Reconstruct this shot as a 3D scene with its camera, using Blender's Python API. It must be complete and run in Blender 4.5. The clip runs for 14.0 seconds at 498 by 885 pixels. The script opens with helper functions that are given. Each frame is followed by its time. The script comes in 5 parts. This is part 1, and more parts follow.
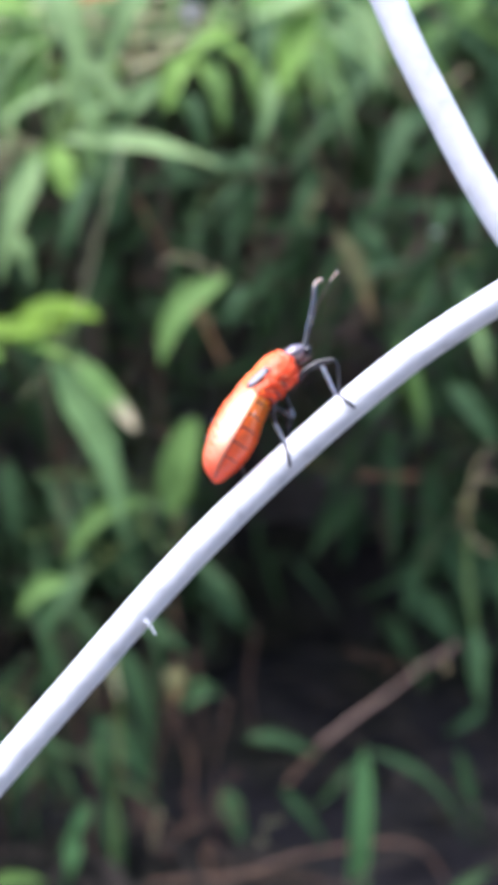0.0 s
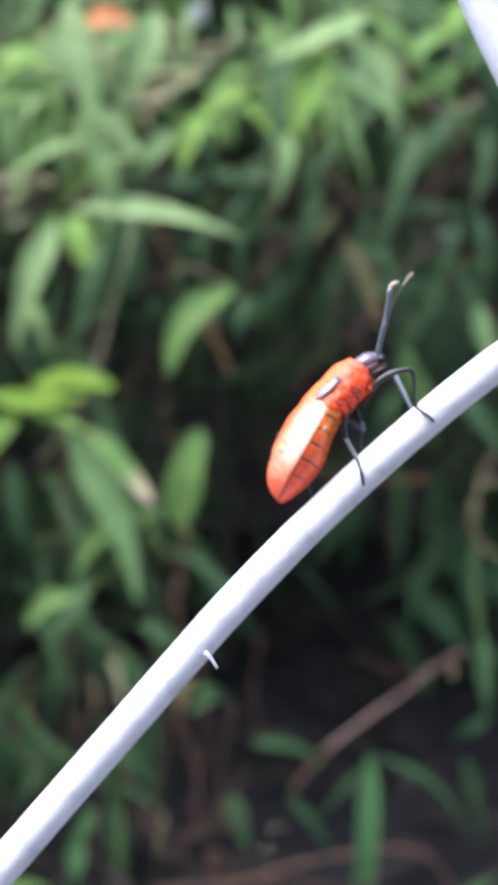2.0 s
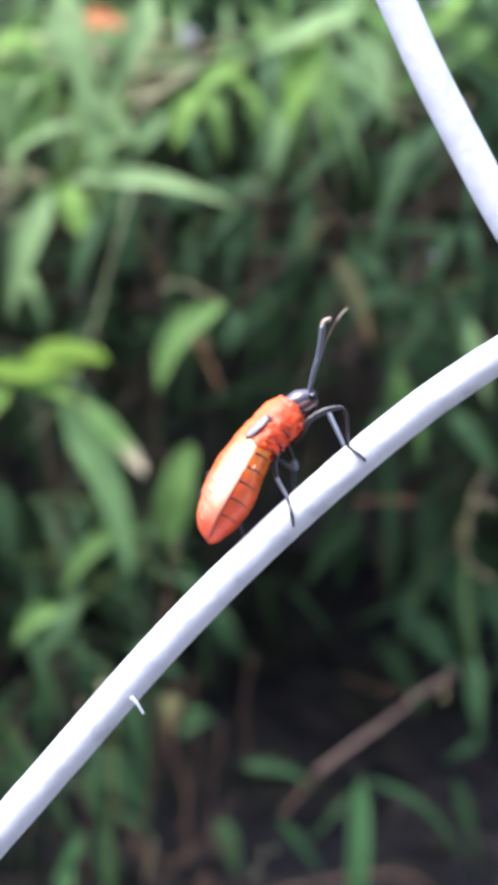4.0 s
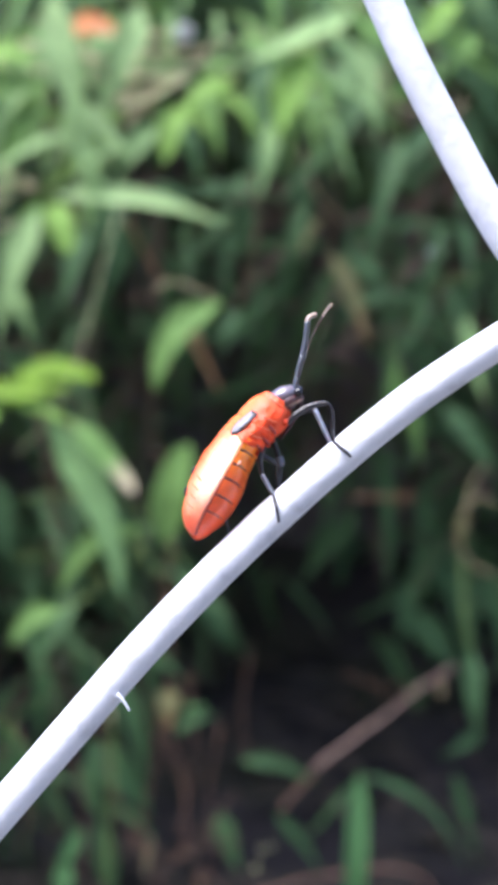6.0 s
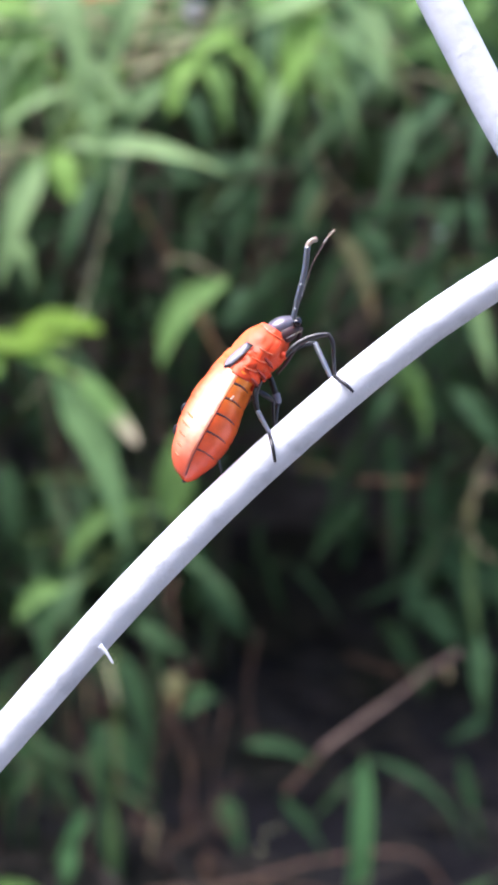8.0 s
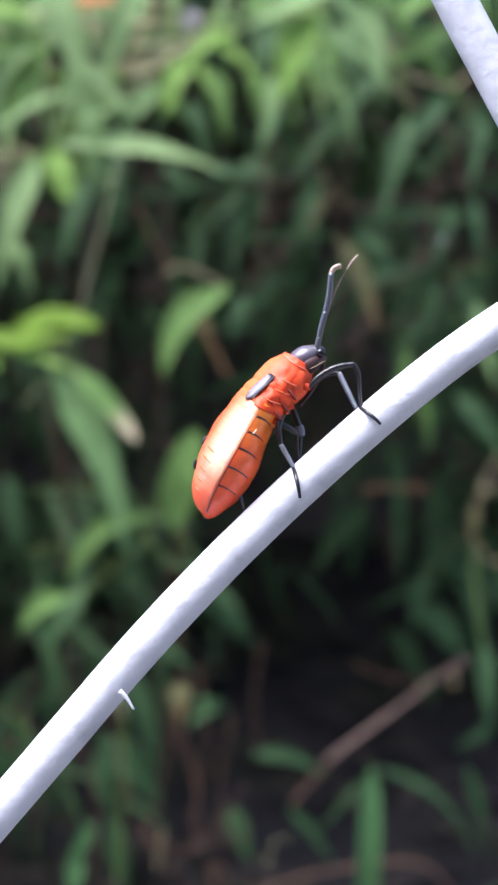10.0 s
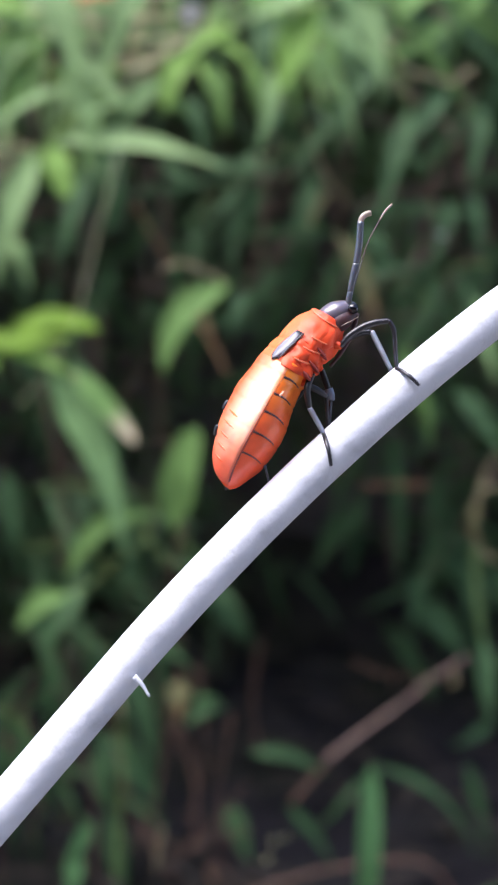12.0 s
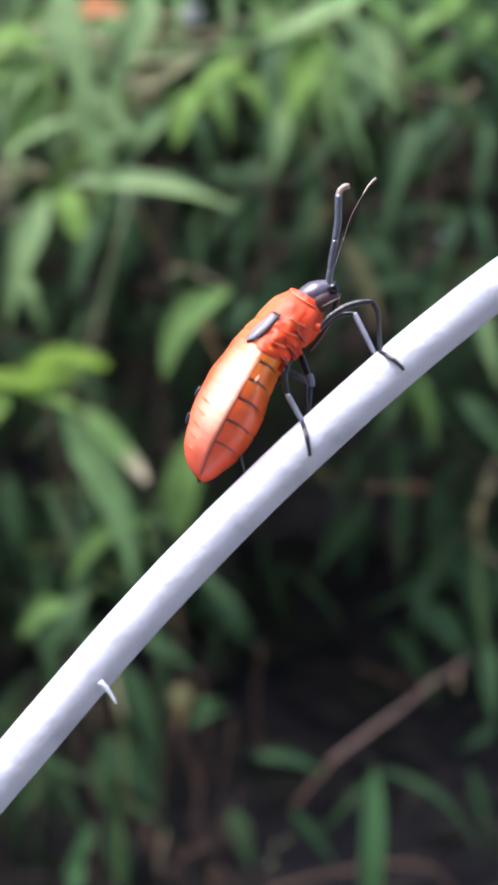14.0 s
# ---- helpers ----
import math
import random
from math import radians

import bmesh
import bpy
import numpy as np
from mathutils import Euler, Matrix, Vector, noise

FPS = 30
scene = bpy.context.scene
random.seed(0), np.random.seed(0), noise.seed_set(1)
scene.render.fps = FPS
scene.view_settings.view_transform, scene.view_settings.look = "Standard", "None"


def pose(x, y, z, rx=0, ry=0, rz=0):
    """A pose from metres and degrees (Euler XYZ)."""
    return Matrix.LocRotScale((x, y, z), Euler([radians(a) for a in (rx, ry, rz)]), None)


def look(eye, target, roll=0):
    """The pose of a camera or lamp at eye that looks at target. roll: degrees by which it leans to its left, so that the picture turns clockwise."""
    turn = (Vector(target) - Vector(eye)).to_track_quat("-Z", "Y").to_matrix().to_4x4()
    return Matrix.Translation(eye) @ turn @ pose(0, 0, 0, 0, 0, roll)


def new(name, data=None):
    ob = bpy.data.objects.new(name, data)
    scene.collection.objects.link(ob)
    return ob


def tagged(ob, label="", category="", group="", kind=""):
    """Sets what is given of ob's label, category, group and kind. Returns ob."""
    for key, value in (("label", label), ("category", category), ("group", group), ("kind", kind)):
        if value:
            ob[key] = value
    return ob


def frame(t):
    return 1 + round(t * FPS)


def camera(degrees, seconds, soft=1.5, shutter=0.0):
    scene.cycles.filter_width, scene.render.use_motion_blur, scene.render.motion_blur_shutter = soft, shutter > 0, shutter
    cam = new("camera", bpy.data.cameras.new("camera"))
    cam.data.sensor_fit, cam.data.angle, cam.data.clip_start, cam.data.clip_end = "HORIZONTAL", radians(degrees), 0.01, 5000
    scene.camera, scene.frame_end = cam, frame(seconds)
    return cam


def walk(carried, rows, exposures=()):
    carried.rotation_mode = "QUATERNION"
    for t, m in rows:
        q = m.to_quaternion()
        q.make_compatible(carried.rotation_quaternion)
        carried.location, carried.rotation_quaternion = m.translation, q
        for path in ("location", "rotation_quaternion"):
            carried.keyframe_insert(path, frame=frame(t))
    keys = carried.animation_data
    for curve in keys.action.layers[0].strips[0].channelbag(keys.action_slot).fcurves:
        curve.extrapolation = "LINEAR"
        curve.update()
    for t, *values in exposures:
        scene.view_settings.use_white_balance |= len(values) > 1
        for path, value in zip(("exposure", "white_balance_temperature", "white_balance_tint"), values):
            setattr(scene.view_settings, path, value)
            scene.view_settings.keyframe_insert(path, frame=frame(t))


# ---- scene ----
cam = camera(25.3, 14.0, soft=2.1)
# a phone lens close to its subject: the bug is sharp, the hedge a metre behind is soft
cam.data.dof.use_dof = True
cam.data.dof.focus_distance = 0.0608
cam.data.dof.aperture_fstop = 66
PATH = [
    (0, pose(-0.00000, -0.00000, 0.45000, 90.000, -0.000, -0.000)),
    (0.5, pose(0.00048, -0.00003, 0.45154, 90.246, -0.145, 0.069)),
    (1, pose(-0.00272, 0.00099, 0.45184, 89.782, -0.028, 0.527)),
    (1.5, pose(-0.00381, 0.00392, 0.44934, 89.199, -0.076, 0.899)),
    (2, pose(-0.00447, 0.00635, 0.45092, 90.130, -0.076, 0.073)),
    (4.5, pose(0.00103, 0.00792, 0.45299, 91.275, -0.046, -0.310)),
    (5, pose(0.00162, 0.00740, 0.45444, 91.403, 0.111, -0.539)),
    (5.5, pose(0.00103, 0.00733, 0.45175, 90.790, 0.082, -0.219)),
    (6, pose(0.00062, 0.00805, 0.45218, 90.961, 0.109, -0.306)),
    (6.5, pose(0.00277, 0.00957, 0.45200, 90.767, 0.338, -0.353)),
    (7, pose(0.00155, 0.01090, 0.45051, 90.870, 0.044, -0.222)),
    (7.5, pose(0.00081, 0.01221, 0.45019, 90.547, 0.011, 0.124)),
    (8, pose(0.00148, 0.01322, 0.44918, 90.217, -0.263, 0.108)),
    (8.5, pose(-0.00059, 0.01609, 0.44834, 90.325, 0.038, 0.374)),
    (9, pose(0.00029, 0.01416, 0.45149, 90.673, 0.237, 0.186)),
    (11.5, pose(-0.00029, 0.01986, 0.44935, 90.459, 0.460, 0.312)),
    (12, pose(-0.00127, 0.02097, 0.44899, 90.527, 0.347, 0.097)),
    (12.5, pose(0.00137, 0.02318, 0.44706, 90.220, 0.381, -0.273)),
    (13, pose(-0.00006, 0.02564, 0.44642, 90.335, 0.497, -0.004)),
    (13.5, pose(0.00046, 0.02608, 0.44684, 90.388, 0.444, -0.125)),
    (14, pose(0.00018, 0.02473, 0.44833, 90.670, 0.461, 0.266)),
]
walk(cam, PATH, [(0, 1.70, 6100, 18), (1.5, 1.70, 6100, 18), (2, 1.62, 6150, 19), (4.5, 1.74, 6100, 18), (7, 1.70, 6150, 19), (8, 1.66, 6200, 20), (9, 1.54, 6150, 19), (11.5, 1.34, 6250, 20), (12.5, 1.36, 6250, 20), (13, 1.40, 6250, 20), (14, 1.31, 6250, 20)])

# ---- light ----
world = bpy.data.worlds.new("sky")
scene.world = world
world.use_nodes = True
sky = world.node_tree.nodes.new("ShaderNodeTexSky")
sky.sky_type = "NISHITA"
sky.sun_disc = False
sky.sun_elevation = radians(65)
sky.sun_rotation = radians(246)
world.node_tree.links.new(sky.outputs[0], world.node_tree.nodes["Background"].inputs[0])
world.node_tree.nodes["Background"].inputs[1].default_value = 0.15
sun = new("sun", bpy.data.lights.new("sun", "SUN"))
sun.data.energy, sun.data.angle, sun.data.color = 4.1, radians(52), (1.0, 0.97, 0.93)
sun.matrix_world = look((-0.36, -0.26, 0.90), (0, 0, 0))


# ---- materials ----
def material(name, rough=0.5):
    m = bpy.data.materials.new(name)
    m.use_nodes = True
    nt = m.node_tree
    b = nt.nodes["Principled BSDF"]
    b.inputs["Roughness"].default_value = rough
    return m, nt, b


def ramp(nt, fac, stops):
    r = nt.nodes.new("ShaderNodeValToRGB")
    while len(r.color_ramp.elements) < len(stops):
        r.color_ramp.elements.new(0.5)
    for e, (p, c) in zip(r.color_ramp.elements, stops):
        e.position, e.color = p, (*c, 1)
    nt.links.new(fac, r.inputs[0])
    return r.outputs[0]


def noise_node(nt, scale, detail=3.0, stretch=None):
    tc = nt.nodes.new("ShaderNodeTexCoord")
    n = nt.nodes.new("ShaderNodeTexNoise")
    n.inputs["Scale"].default_value, n.inputs["Detail"].default_value = scale, detail
    if stretch:
        mp = nt.nodes.new("ShaderNodeMapping")
        mp.inputs["Scale"].default_value = stretch
        nt.links.new(tc.outputs["Object"], mp.inputs[0])
        nt.links.new(mp.outputs[0], n.inputs[0])
    else:
        nt.links.new(tc.outputs["Object"], n.inputs[0])
    return n.outputs[0]


def mixed(nt, a, b, fac, mode="MIX"):
    m = nt.nodes.new("ShaderNodeMix")
    m.data_type, m.blend_type = "RGBA", mode
    for sock, v in ((m.inputs[0], fac), (m.inputs[6], a), (m.inputs[7], b)):
        if isinstance(v, (int, float)):
            sock.default_value = v
        elif isinstance(v, tuple):
            sock.default_value = (*v, 1)
        else:
            nt.links.new(v, sock)
    return m.outputs[2]


def bump(nt, b, height, strength, dist):
    n = nt.nodes.new("ShaderNodeBump")
    n.inputs["Strength"].default_value, n.inputs["Distance"].default_value = strength, dist
    nt.links.new(height, n.inputs["Height"])
    nt.links.new(n.outputs[0], b.inputs["Normal"])


def leaf_material(name, low, high, tip=None, translucent=0.3, rough=0.62):
    """A blade: fine veins along its length, blotches, a tone of its own for every leaf, light passing through."""
    m, nt, b = material(name, rough)
    b.inputs["Specular IOR Level"].default_value = 0.12
    info = nt.nodes.new("ShaderNodeObjectInfo")
    col = ramp(nt, info.outputs["Random"], [(0.0, low), (1.0, high)])
    blot = noise_node(nt, 45, 4)
    col = mixed(nt, col, tuple(0.55 * c for c in low), ramp(nt, blot, [(0.45, (0, 0, 0)), (0.8, (0.6, 0.6, 0.6))]))
    vein = noise_node(nt, 60, 2, (0.4, 14, 1))
    col = mixed(nt, col, tuple(min(1, 1.5 * c) for c in high), ramp(nt, vein, [(0.5, (0, 0, 0)), (0.75, (0.5, 0.5, 0.5))]))
    if tip:
        tc = nt.nodes.new("ShaderNodeTexCoord")
        sep = nt.nodes.new("ShaderNodeSeparateXYZ")
        nt.links.new(tc.outputs["UV"], sep.inputs[0])
        col = mixed(nt, col, tip, ramp(nt, sep.outputs[0], [(0.6, (0, 0, 0)), (0.85, (1, 1, 1))]))
    nt.links.new(col, b.inputs["Base Color"])
    bump(nt, b, vein, 0.25, 0.0005)
    tr = nt.nodes.new("ShaderNodeBsdfTranslucent")
    nt.links.new(mixed(nt, col, (0.6, 0.8, 0.3), 0.2), tr.inputs[0])
    mx = nt.nodes.new("ShaderNodeMixShader")
    mx.inputs[0].default_value = translucent
    nt.links.new(b.outputs[0], mx.inputs[1])
    nt.links.new(tr.outputs[0], mx.inputs[2])
    nt.links.new(mx.outputs[0], nt.nodes["Material Output"].inputs[0])
    return m


def stalk_material(name, low, high):
    m, nt, b = material(name, 0.55)
    col = ramp(nt, noise_node(nt, 120, 4), [(0.3, low), (0.7, high)])
    nt.links.new(col, b.inputs["Base Color"])
    bump(nt, b, noise_node(nt, 400, 3), 0.4, 0.0006)
    return m


MATS = {
    "fresh": leaf_material("fresh_leaf", (0.122, 0.235, 0.042), (0.170, 0.300, 0.064), None, 0.3),
    "young": leaf_material("young_leaf", (0.098, 0.188, 0.016), (0.135, 0.24, 0.024), None, 0.3),
    "green": leaf_material("green_leaf", (0.096, 0.190, 0.048), (0.120, 0.222, 0.061), None, 0.3),
    # Same bamboo leaf toned down for shade; pale below is its lit tone.
    "dim_green": leaf_material("dim_green_leaf", (0.033, 0.080, 0.034), (0.066, 0.128, 0.053), None, 0.22),
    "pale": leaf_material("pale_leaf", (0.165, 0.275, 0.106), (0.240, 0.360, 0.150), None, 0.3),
    "soft": leaf_material("soft_green_leaf", (0.135, 0.248, 0.094), (0.180, 0.305, 0.122), None, 0.3),
    "grass": leaf_material("grass_blade", (0.052, 0.138, 0.050), (0.070, 0.168, 0.064), None, 0.3),
    "yellowing": leaf_material("yellowing_leaf", (0.115, 0.115, 0.05), (0.15, 0.14, 0.065), (0.22, 0.15, 0.07), 0.25),
    "withered": leaf_material("withered_leaf", (0.095, 0.20, 0.055), (0.135, 0.24, 0.072), (0.52, 0.45, 0.30), 0.3),
    "dead": leaf_material("dead_leaf", (0.36, 0.135, 0.05), (0.44, 0.175, 0.065), None, 0.2),
    # Tone of the modelled glints.
    "white": leaf_material("glint_white", (0.52, 0.52, 0.53), (0.6, 0.6, 0.6), None, 0.3),
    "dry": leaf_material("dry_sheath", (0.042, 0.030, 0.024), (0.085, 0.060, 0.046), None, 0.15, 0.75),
    # Fallen leaves toned near-black, with some of the hedge's shade in the colour.
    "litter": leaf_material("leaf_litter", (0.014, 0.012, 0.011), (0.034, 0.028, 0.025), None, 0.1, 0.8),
    "stalk": stalk_material("dry_stalk", (0.38, 0.31, 0.155), (0.56, 0.48, 0.28)),
    "green_stalk": stalk_material("green_stalk", (0.14, 0.22, 0.05), (0.22, 0.28, 0.08)),
    "straw": stalk_material("straw_stalk", (0.42, 0.43, 0.21), (0.60, 0.60, 0.34)),
    "red_stalk": stalk_material("red_stalk", (0.10, 0.055, 0.035), (0.20, 0.11, 0.07)),
    "rust_stalk": stalk_material("rust_stalk", (0.30, 0.16, 0.07), (0.44, 0.25, 0.11)),
    "pink_stalk": stalk_material("pink_stalk", (0.11, 0.072, 0.060), (0.25, 0.165, 0.13)),
}


def soil_material():
    m, nt, b = material("shaded_litter_soil", 0.95)
    b.inputs["Specular IOR Level"].default_value = 0.05
    # Near-black: part of the shade under the hedge is put into this tone.
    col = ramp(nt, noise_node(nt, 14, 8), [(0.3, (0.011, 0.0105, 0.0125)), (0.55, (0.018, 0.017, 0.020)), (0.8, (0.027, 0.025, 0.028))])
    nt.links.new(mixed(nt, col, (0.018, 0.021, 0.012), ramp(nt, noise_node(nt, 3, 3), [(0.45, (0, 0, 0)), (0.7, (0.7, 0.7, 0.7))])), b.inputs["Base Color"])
    tc = nt.nodes.new("ShaderNodeTexCoord")
    sep = nt.nodes.new("ShaderNodeSeparateXYZ")
    nt.links.new(tc.outputs["Object"], sep.inputs[0])
    # Unseen pale strip in front, added to bounce light up to the stem.
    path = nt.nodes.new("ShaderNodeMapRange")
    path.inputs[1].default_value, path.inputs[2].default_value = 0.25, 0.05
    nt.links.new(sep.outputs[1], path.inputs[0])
    bounce = ramp(nt, noise_node(nt, 25, 8), [(0.3, (0.18, 0.175, 0.17)), (0.7, (0.26, 0.255, 0.25))])
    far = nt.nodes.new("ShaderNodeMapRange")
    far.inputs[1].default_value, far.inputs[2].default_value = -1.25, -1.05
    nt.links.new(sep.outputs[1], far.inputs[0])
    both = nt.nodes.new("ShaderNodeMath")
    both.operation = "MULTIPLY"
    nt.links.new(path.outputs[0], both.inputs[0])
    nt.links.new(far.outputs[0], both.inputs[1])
    col = mixed(nt, b.inputs["Base Color"].links[0].from_socket, bounce, both.outputs[0])
    nt.links.new(col, b.inputs["Base Color"])
    bump(nt, b, noise_node(nt, 60, 8), 0.9, 0.02)
    return m


def stem_material():
    """Bleached white stem: smooth and chalky, with patches of short cracks, pores and a slightly wavy skin."""
    m, nt, b = material("bleached_stem", 0.5)
    fine = noise_node(nt, 1500, 5)
    col = ramp(nt, noise_node(nt, 420, 6), [(0.30, (0.46, 0.48, 0.53)), (0.44, (0.58, 0.60, 0.66)), (0.7, (0.66, 0.68, 0.74))])
    vor = nt.nodes.new("ShaderNodeTexVoronoi")
    vor.feature = "DISTANCE_TO_EDGE"
    vor.inputs["Scale"].default_value = 900
    tc = nt.nodes.new("ShaderNodeTexCoord")
    warp = nt.nodes.new("ShaderNodeVectorMath")
    warp.operation = "MULTIPLY_ADD"
    warp.inputs[1].default_value = (0.0022, 0.0022, 0.0022)
    tex = nt.nodes.new("ShaderNodeTexNoise")
    tex.inputs["Scale"].default_value = 900
    nt.links.new(tc.outputs["Object"], tex.inputs[0])
    nt.links.new(tex.outputs[1], warp.inputs[0])
    nt.links.new(tc.outputs["Object"], warp.inputs[2])
    nt.links.new(warp.outputs[0], vor.inputs[0])
    line = ramp(nt, vor.outputs[0], [(0.0, (1, 1, 1)), (0.06, (0, 0, 0))])
    where = ramp(nt, noise_node(nt, 330, 4), [(0.53, (0, 0, 0)), (0.62, (1, 1, 1))])
    crack = mixed(nt, line, where, 1.0, "MULTIPLY")
    pores = ramp(nt, noise_node(nt, 2400, 3), [(0.66, (0, 0, 0)), (0.73, (1, 1, 1))])
    marks = mixed(nt, crack, pores, 1.0, "ADD")
    faint = mixed(nt, marks, (0.10, 0.10, 0.10), 1.0, "MULTIPLY")
    nt.links.new(mixed(nt, col, (0.36, 0.36, 0.42), faint), b.inputs["Base Color"])
    dents = mixed(nt, ramp(nt, noise_node(nt, 1300, 3), [(0.50, (0, 0, 0)), (0.60, (1, 1, 1))]), where, 1.0, "MULTIPLY")
    height = mixed(nt, mixed(nt, fine, (0.5, 0.5, 0.5), 0.55), (0, 0, 0), mixed(nt, dents, (0.16, 0.16, 0.16), 1.0, "MULTIPLY"))
    bump(nt, b, height, 0.7, 0.00026)
    return m


def shell_material(name, stops, rough=0.25, coat=0.4, grain=900, back=None, crest=(0.0009, 0.0018), gloss=0.5):
    """Insect cuticle: a colour run along the body, fine mottling, a thin gloss."""
    m, nt, b = material(name, rough)
    tc = nt.nodes.new("ShaderNodeTexCoord")
    sep = nt.nodes.new("ShaderNodeSeparateXYZ")
    nt.links.new(tc.outputs["Object"], sep.inputs[0])
    mr = nt.nodes.new("ShaderNodeMapRange")
    mr.inputs[1].default_value, mr.inputs[2].default_value = 0.0, 0.0125
    nt.links.new(sep.outputs[0], mr.inputs[0])
    col = ramp(nt, mr.outputs[0], stops)
    col = mixed(nt, col, tuple(0.6 * c for c in stops[0][1]), ramp(nt, noise_node(nt, grain, 4), [(0.5, (0, 0, 0)), (0.8, (0.5, 0.5, 0.5))]))
    if back:
        high = nt.nodes.new("ShaderNodeMapRange")
        high.inputs[1].default_value, high.inputs[2].default_value = crest
        nt.links.new(sep.outputs[2], high.inputs[0])
        col = mixed(nt, col, back, high.outputs[0])
    nt.links.new(col, b.inputs["Base Color"])
    b.inputs["Coat Weight"].default_value = coat
    b.inputs["Specular IOR Level"].default_value = gloss
    b.inputs["Coat Roughness"].default_value = 0.24
    b.inputs["Subsurface Weight"].default_value = 0.3
    b.inputs["Subsurface Radius"].default_value = (0.0008, 0.0003, 0.0001)
    bump(nt, b, noise_node(nt, grain * 2, 4), 0.25, 0.00008)
    return m


ORANGE = shell_material("orange_cuticle", [(0.0, (0.80, 0.095, 0.034)), (0.16, (0.86, 0.115, 0.040)), (0.35, (0.92, 0.155, 0.040)), (0.54, (0.95, 0.27, 0.034)), (0.8, (0.74, 0.09, 0.03))], coat=0.2, gloss=0.25)
# Highlight on the orange back, painted as a cream band that reddens at the crest.
HIGHLIGHT = shell_material("orange_back_highlight", [(0.0, (0.66, 0.10, 0.05)), (0.07, (0.76, 0.14, 0.07)), (0.17, (0.85, 0.31, 0.19)), (0.30, (0.90, 0.56, 0.40)), (0.42, (0.90, 0.56, 0.38)), (0.5, (0.88, 0.42, 0.24)), (0.6, (0.84, 0.26, 0.11))], 0.40, 0.35, 700, (0.72, 0.118, 0.042), (0.0013, 0.0024), 0.3)
THORAX = shell_material("red_orange_cuticle", [(0.0, (0.69, 0.070, 0.020)), (0.62, (0.72, 0.076, 0.022)), (1.0, (0.74, 0.085, 0.026))], 0.5, 0.12, 1400, back=(0.78, 0.15, 0.05), gloss=0.2)
BLACK = shell_material("black_cuticle", [(0.0, (0.010, 0.009, 0.012)), (1.0, (0.020, 0.018, 0.024))], 0.36, 0.25)
EYE = shell_material("black_eye", [(0.0, (0.006, 0.005, 0.006)), (1.0, (0.008, 0.006, 0.008))], 0.16, 0.0)
# Red of the abdomen's edge line, also the shade put between thorax plates.
CRIMSON = shell_material("crimson_line_and_shade", [(0.0, (0.20, 0.020, 0.014)), (1.0, (0.24, 0.026, 0.018))], 0.5, 0.1)
HEAD = shell_material("slate_head", [(0.0, (0.075, 0.062, 0.085)), (1.0, (0.105, 0.09, 0.12))], 0.36, 0.55)
BROWN = shell_material("brown_cuticle", [(0.0, (0.05, 0.018, 0.018)), (1.0, (0.06, 0.02, 0.024))], 0.55, 0.1)
EDGE = shell_material("pale_plate_edge", [(0.0, (0.70, 0.14, 0.06)), (1.0, (0.76, 0.19, 0.09))], 0.4, 0.3)
ANTENNA = shell_material("dark_grey_cuticle", [(0.0, (0.055, 0.059, 0.074)), (1.0, (0.085, 0.09, 0.112))], 0.30, 0.9)
PAD = shell_material("slate_wing_pad", [(0.0, (0.15, 0.15, 0.185)), (1.0, (0.20, 0.20, 0.24))], 0.42, 0.3)
TIP = shell_material("tan_antenna_tip", [(0.0, (0.32, 0.25, 0.20)), (1.0, (0.38, 0.30, 0.25))], 0.4, 0.2)
# Lit stretches of the black legs, with the sheen put into the colour.
LIT_BLACK = shell_material("lit_black_cuticle", [(0.0, (0.20, 0.215, 0.26)), (1.0, (0.26, 0.275, 0.33))], 0.35, 0.4)
STEM, SOIL = stem_material(), soil_material()


# ---- builders ----
def part(name, bm, mat, parent, label=""):
    me = bpy.data.meshes.new(name)
    bm.to_mesh(me)
    bm.free()
    me.materials.append(mat)
    for p in me.polygons:
        p.use_smooth = True
    ob = new(name, me)
    ob.parent = parent
    return tagged(ob, label)


def smooth_line(points, steps):
    """A soft curve through the points."""
    ps = [Vector(p) for p in points]
    ps = [2 * ps[0] - ps[1]] + ps + [2 * ps[-1] - ps[-2]]
    line = []
    for i in range(1, len(ps) - 2):
        a, b, c, d = ps[i - 1:i + 3]
        for k in range(steps):
            t = k / steps
            line.append(0.5 * (2 * b + (c - a) * t + (2 * a - 5 * b + 4 * c - d) * t * t + (3 * b - a - 3 * c + d) * t ** 3))
    return line + [ps[-2]]


def tube(points, radius, sides=8, steps=6, rough=0.0, grain=300.0, bm=None):
    """A closed round rod along a soft curve; radius is a number or a function of 0..1."""
    bm = bm or bmesh.new()
    line = smooth_line(points, steps)
    rings, side = [], None
    for i, p in enumerate(line):
        t = (line[min(i + 1, len(line) - 1)] - line[max(i - 1, 0)]).normalized()
        side = (side - t * side.dot(t)).normalized() if side else t.orthogonal().normalized()
        up = t.cross(side)
        r = radius(i / (len(line) - 1)) if callable(radius) else radius
        ring = []
        for k in range(sides):
            a = 2 * math.pi * k / sides
            out = side * math.cos(a) + up * math.sin(a)
            ring.append(bm.verts.new(p + out * r * (1 + rough * noise.noise((p + out * r) * grain))))
        rings.append(ring)
    for a, b in zip(rings, rings[1:]):
        for k in range(sides):
            bm.faces.new((a[k], a[(k + 1) % sides], b[(k + 1) % sides], b[k]))
    bm.faces.new(rings[0][::-1])
    bm.faces.new(rings[-1])
    return bm


SWAYING = []


def branch(name, label, category, sway):
    ob = tagged(new(name), label, category)
    if sway:
        SWAYING.append((ob, sway))
    return ob


def settle(parent, at):
    """The first piece of a plant sets where its root is."""
    if not parent.children:
        parent.location = at
    return Vector(parent.location)


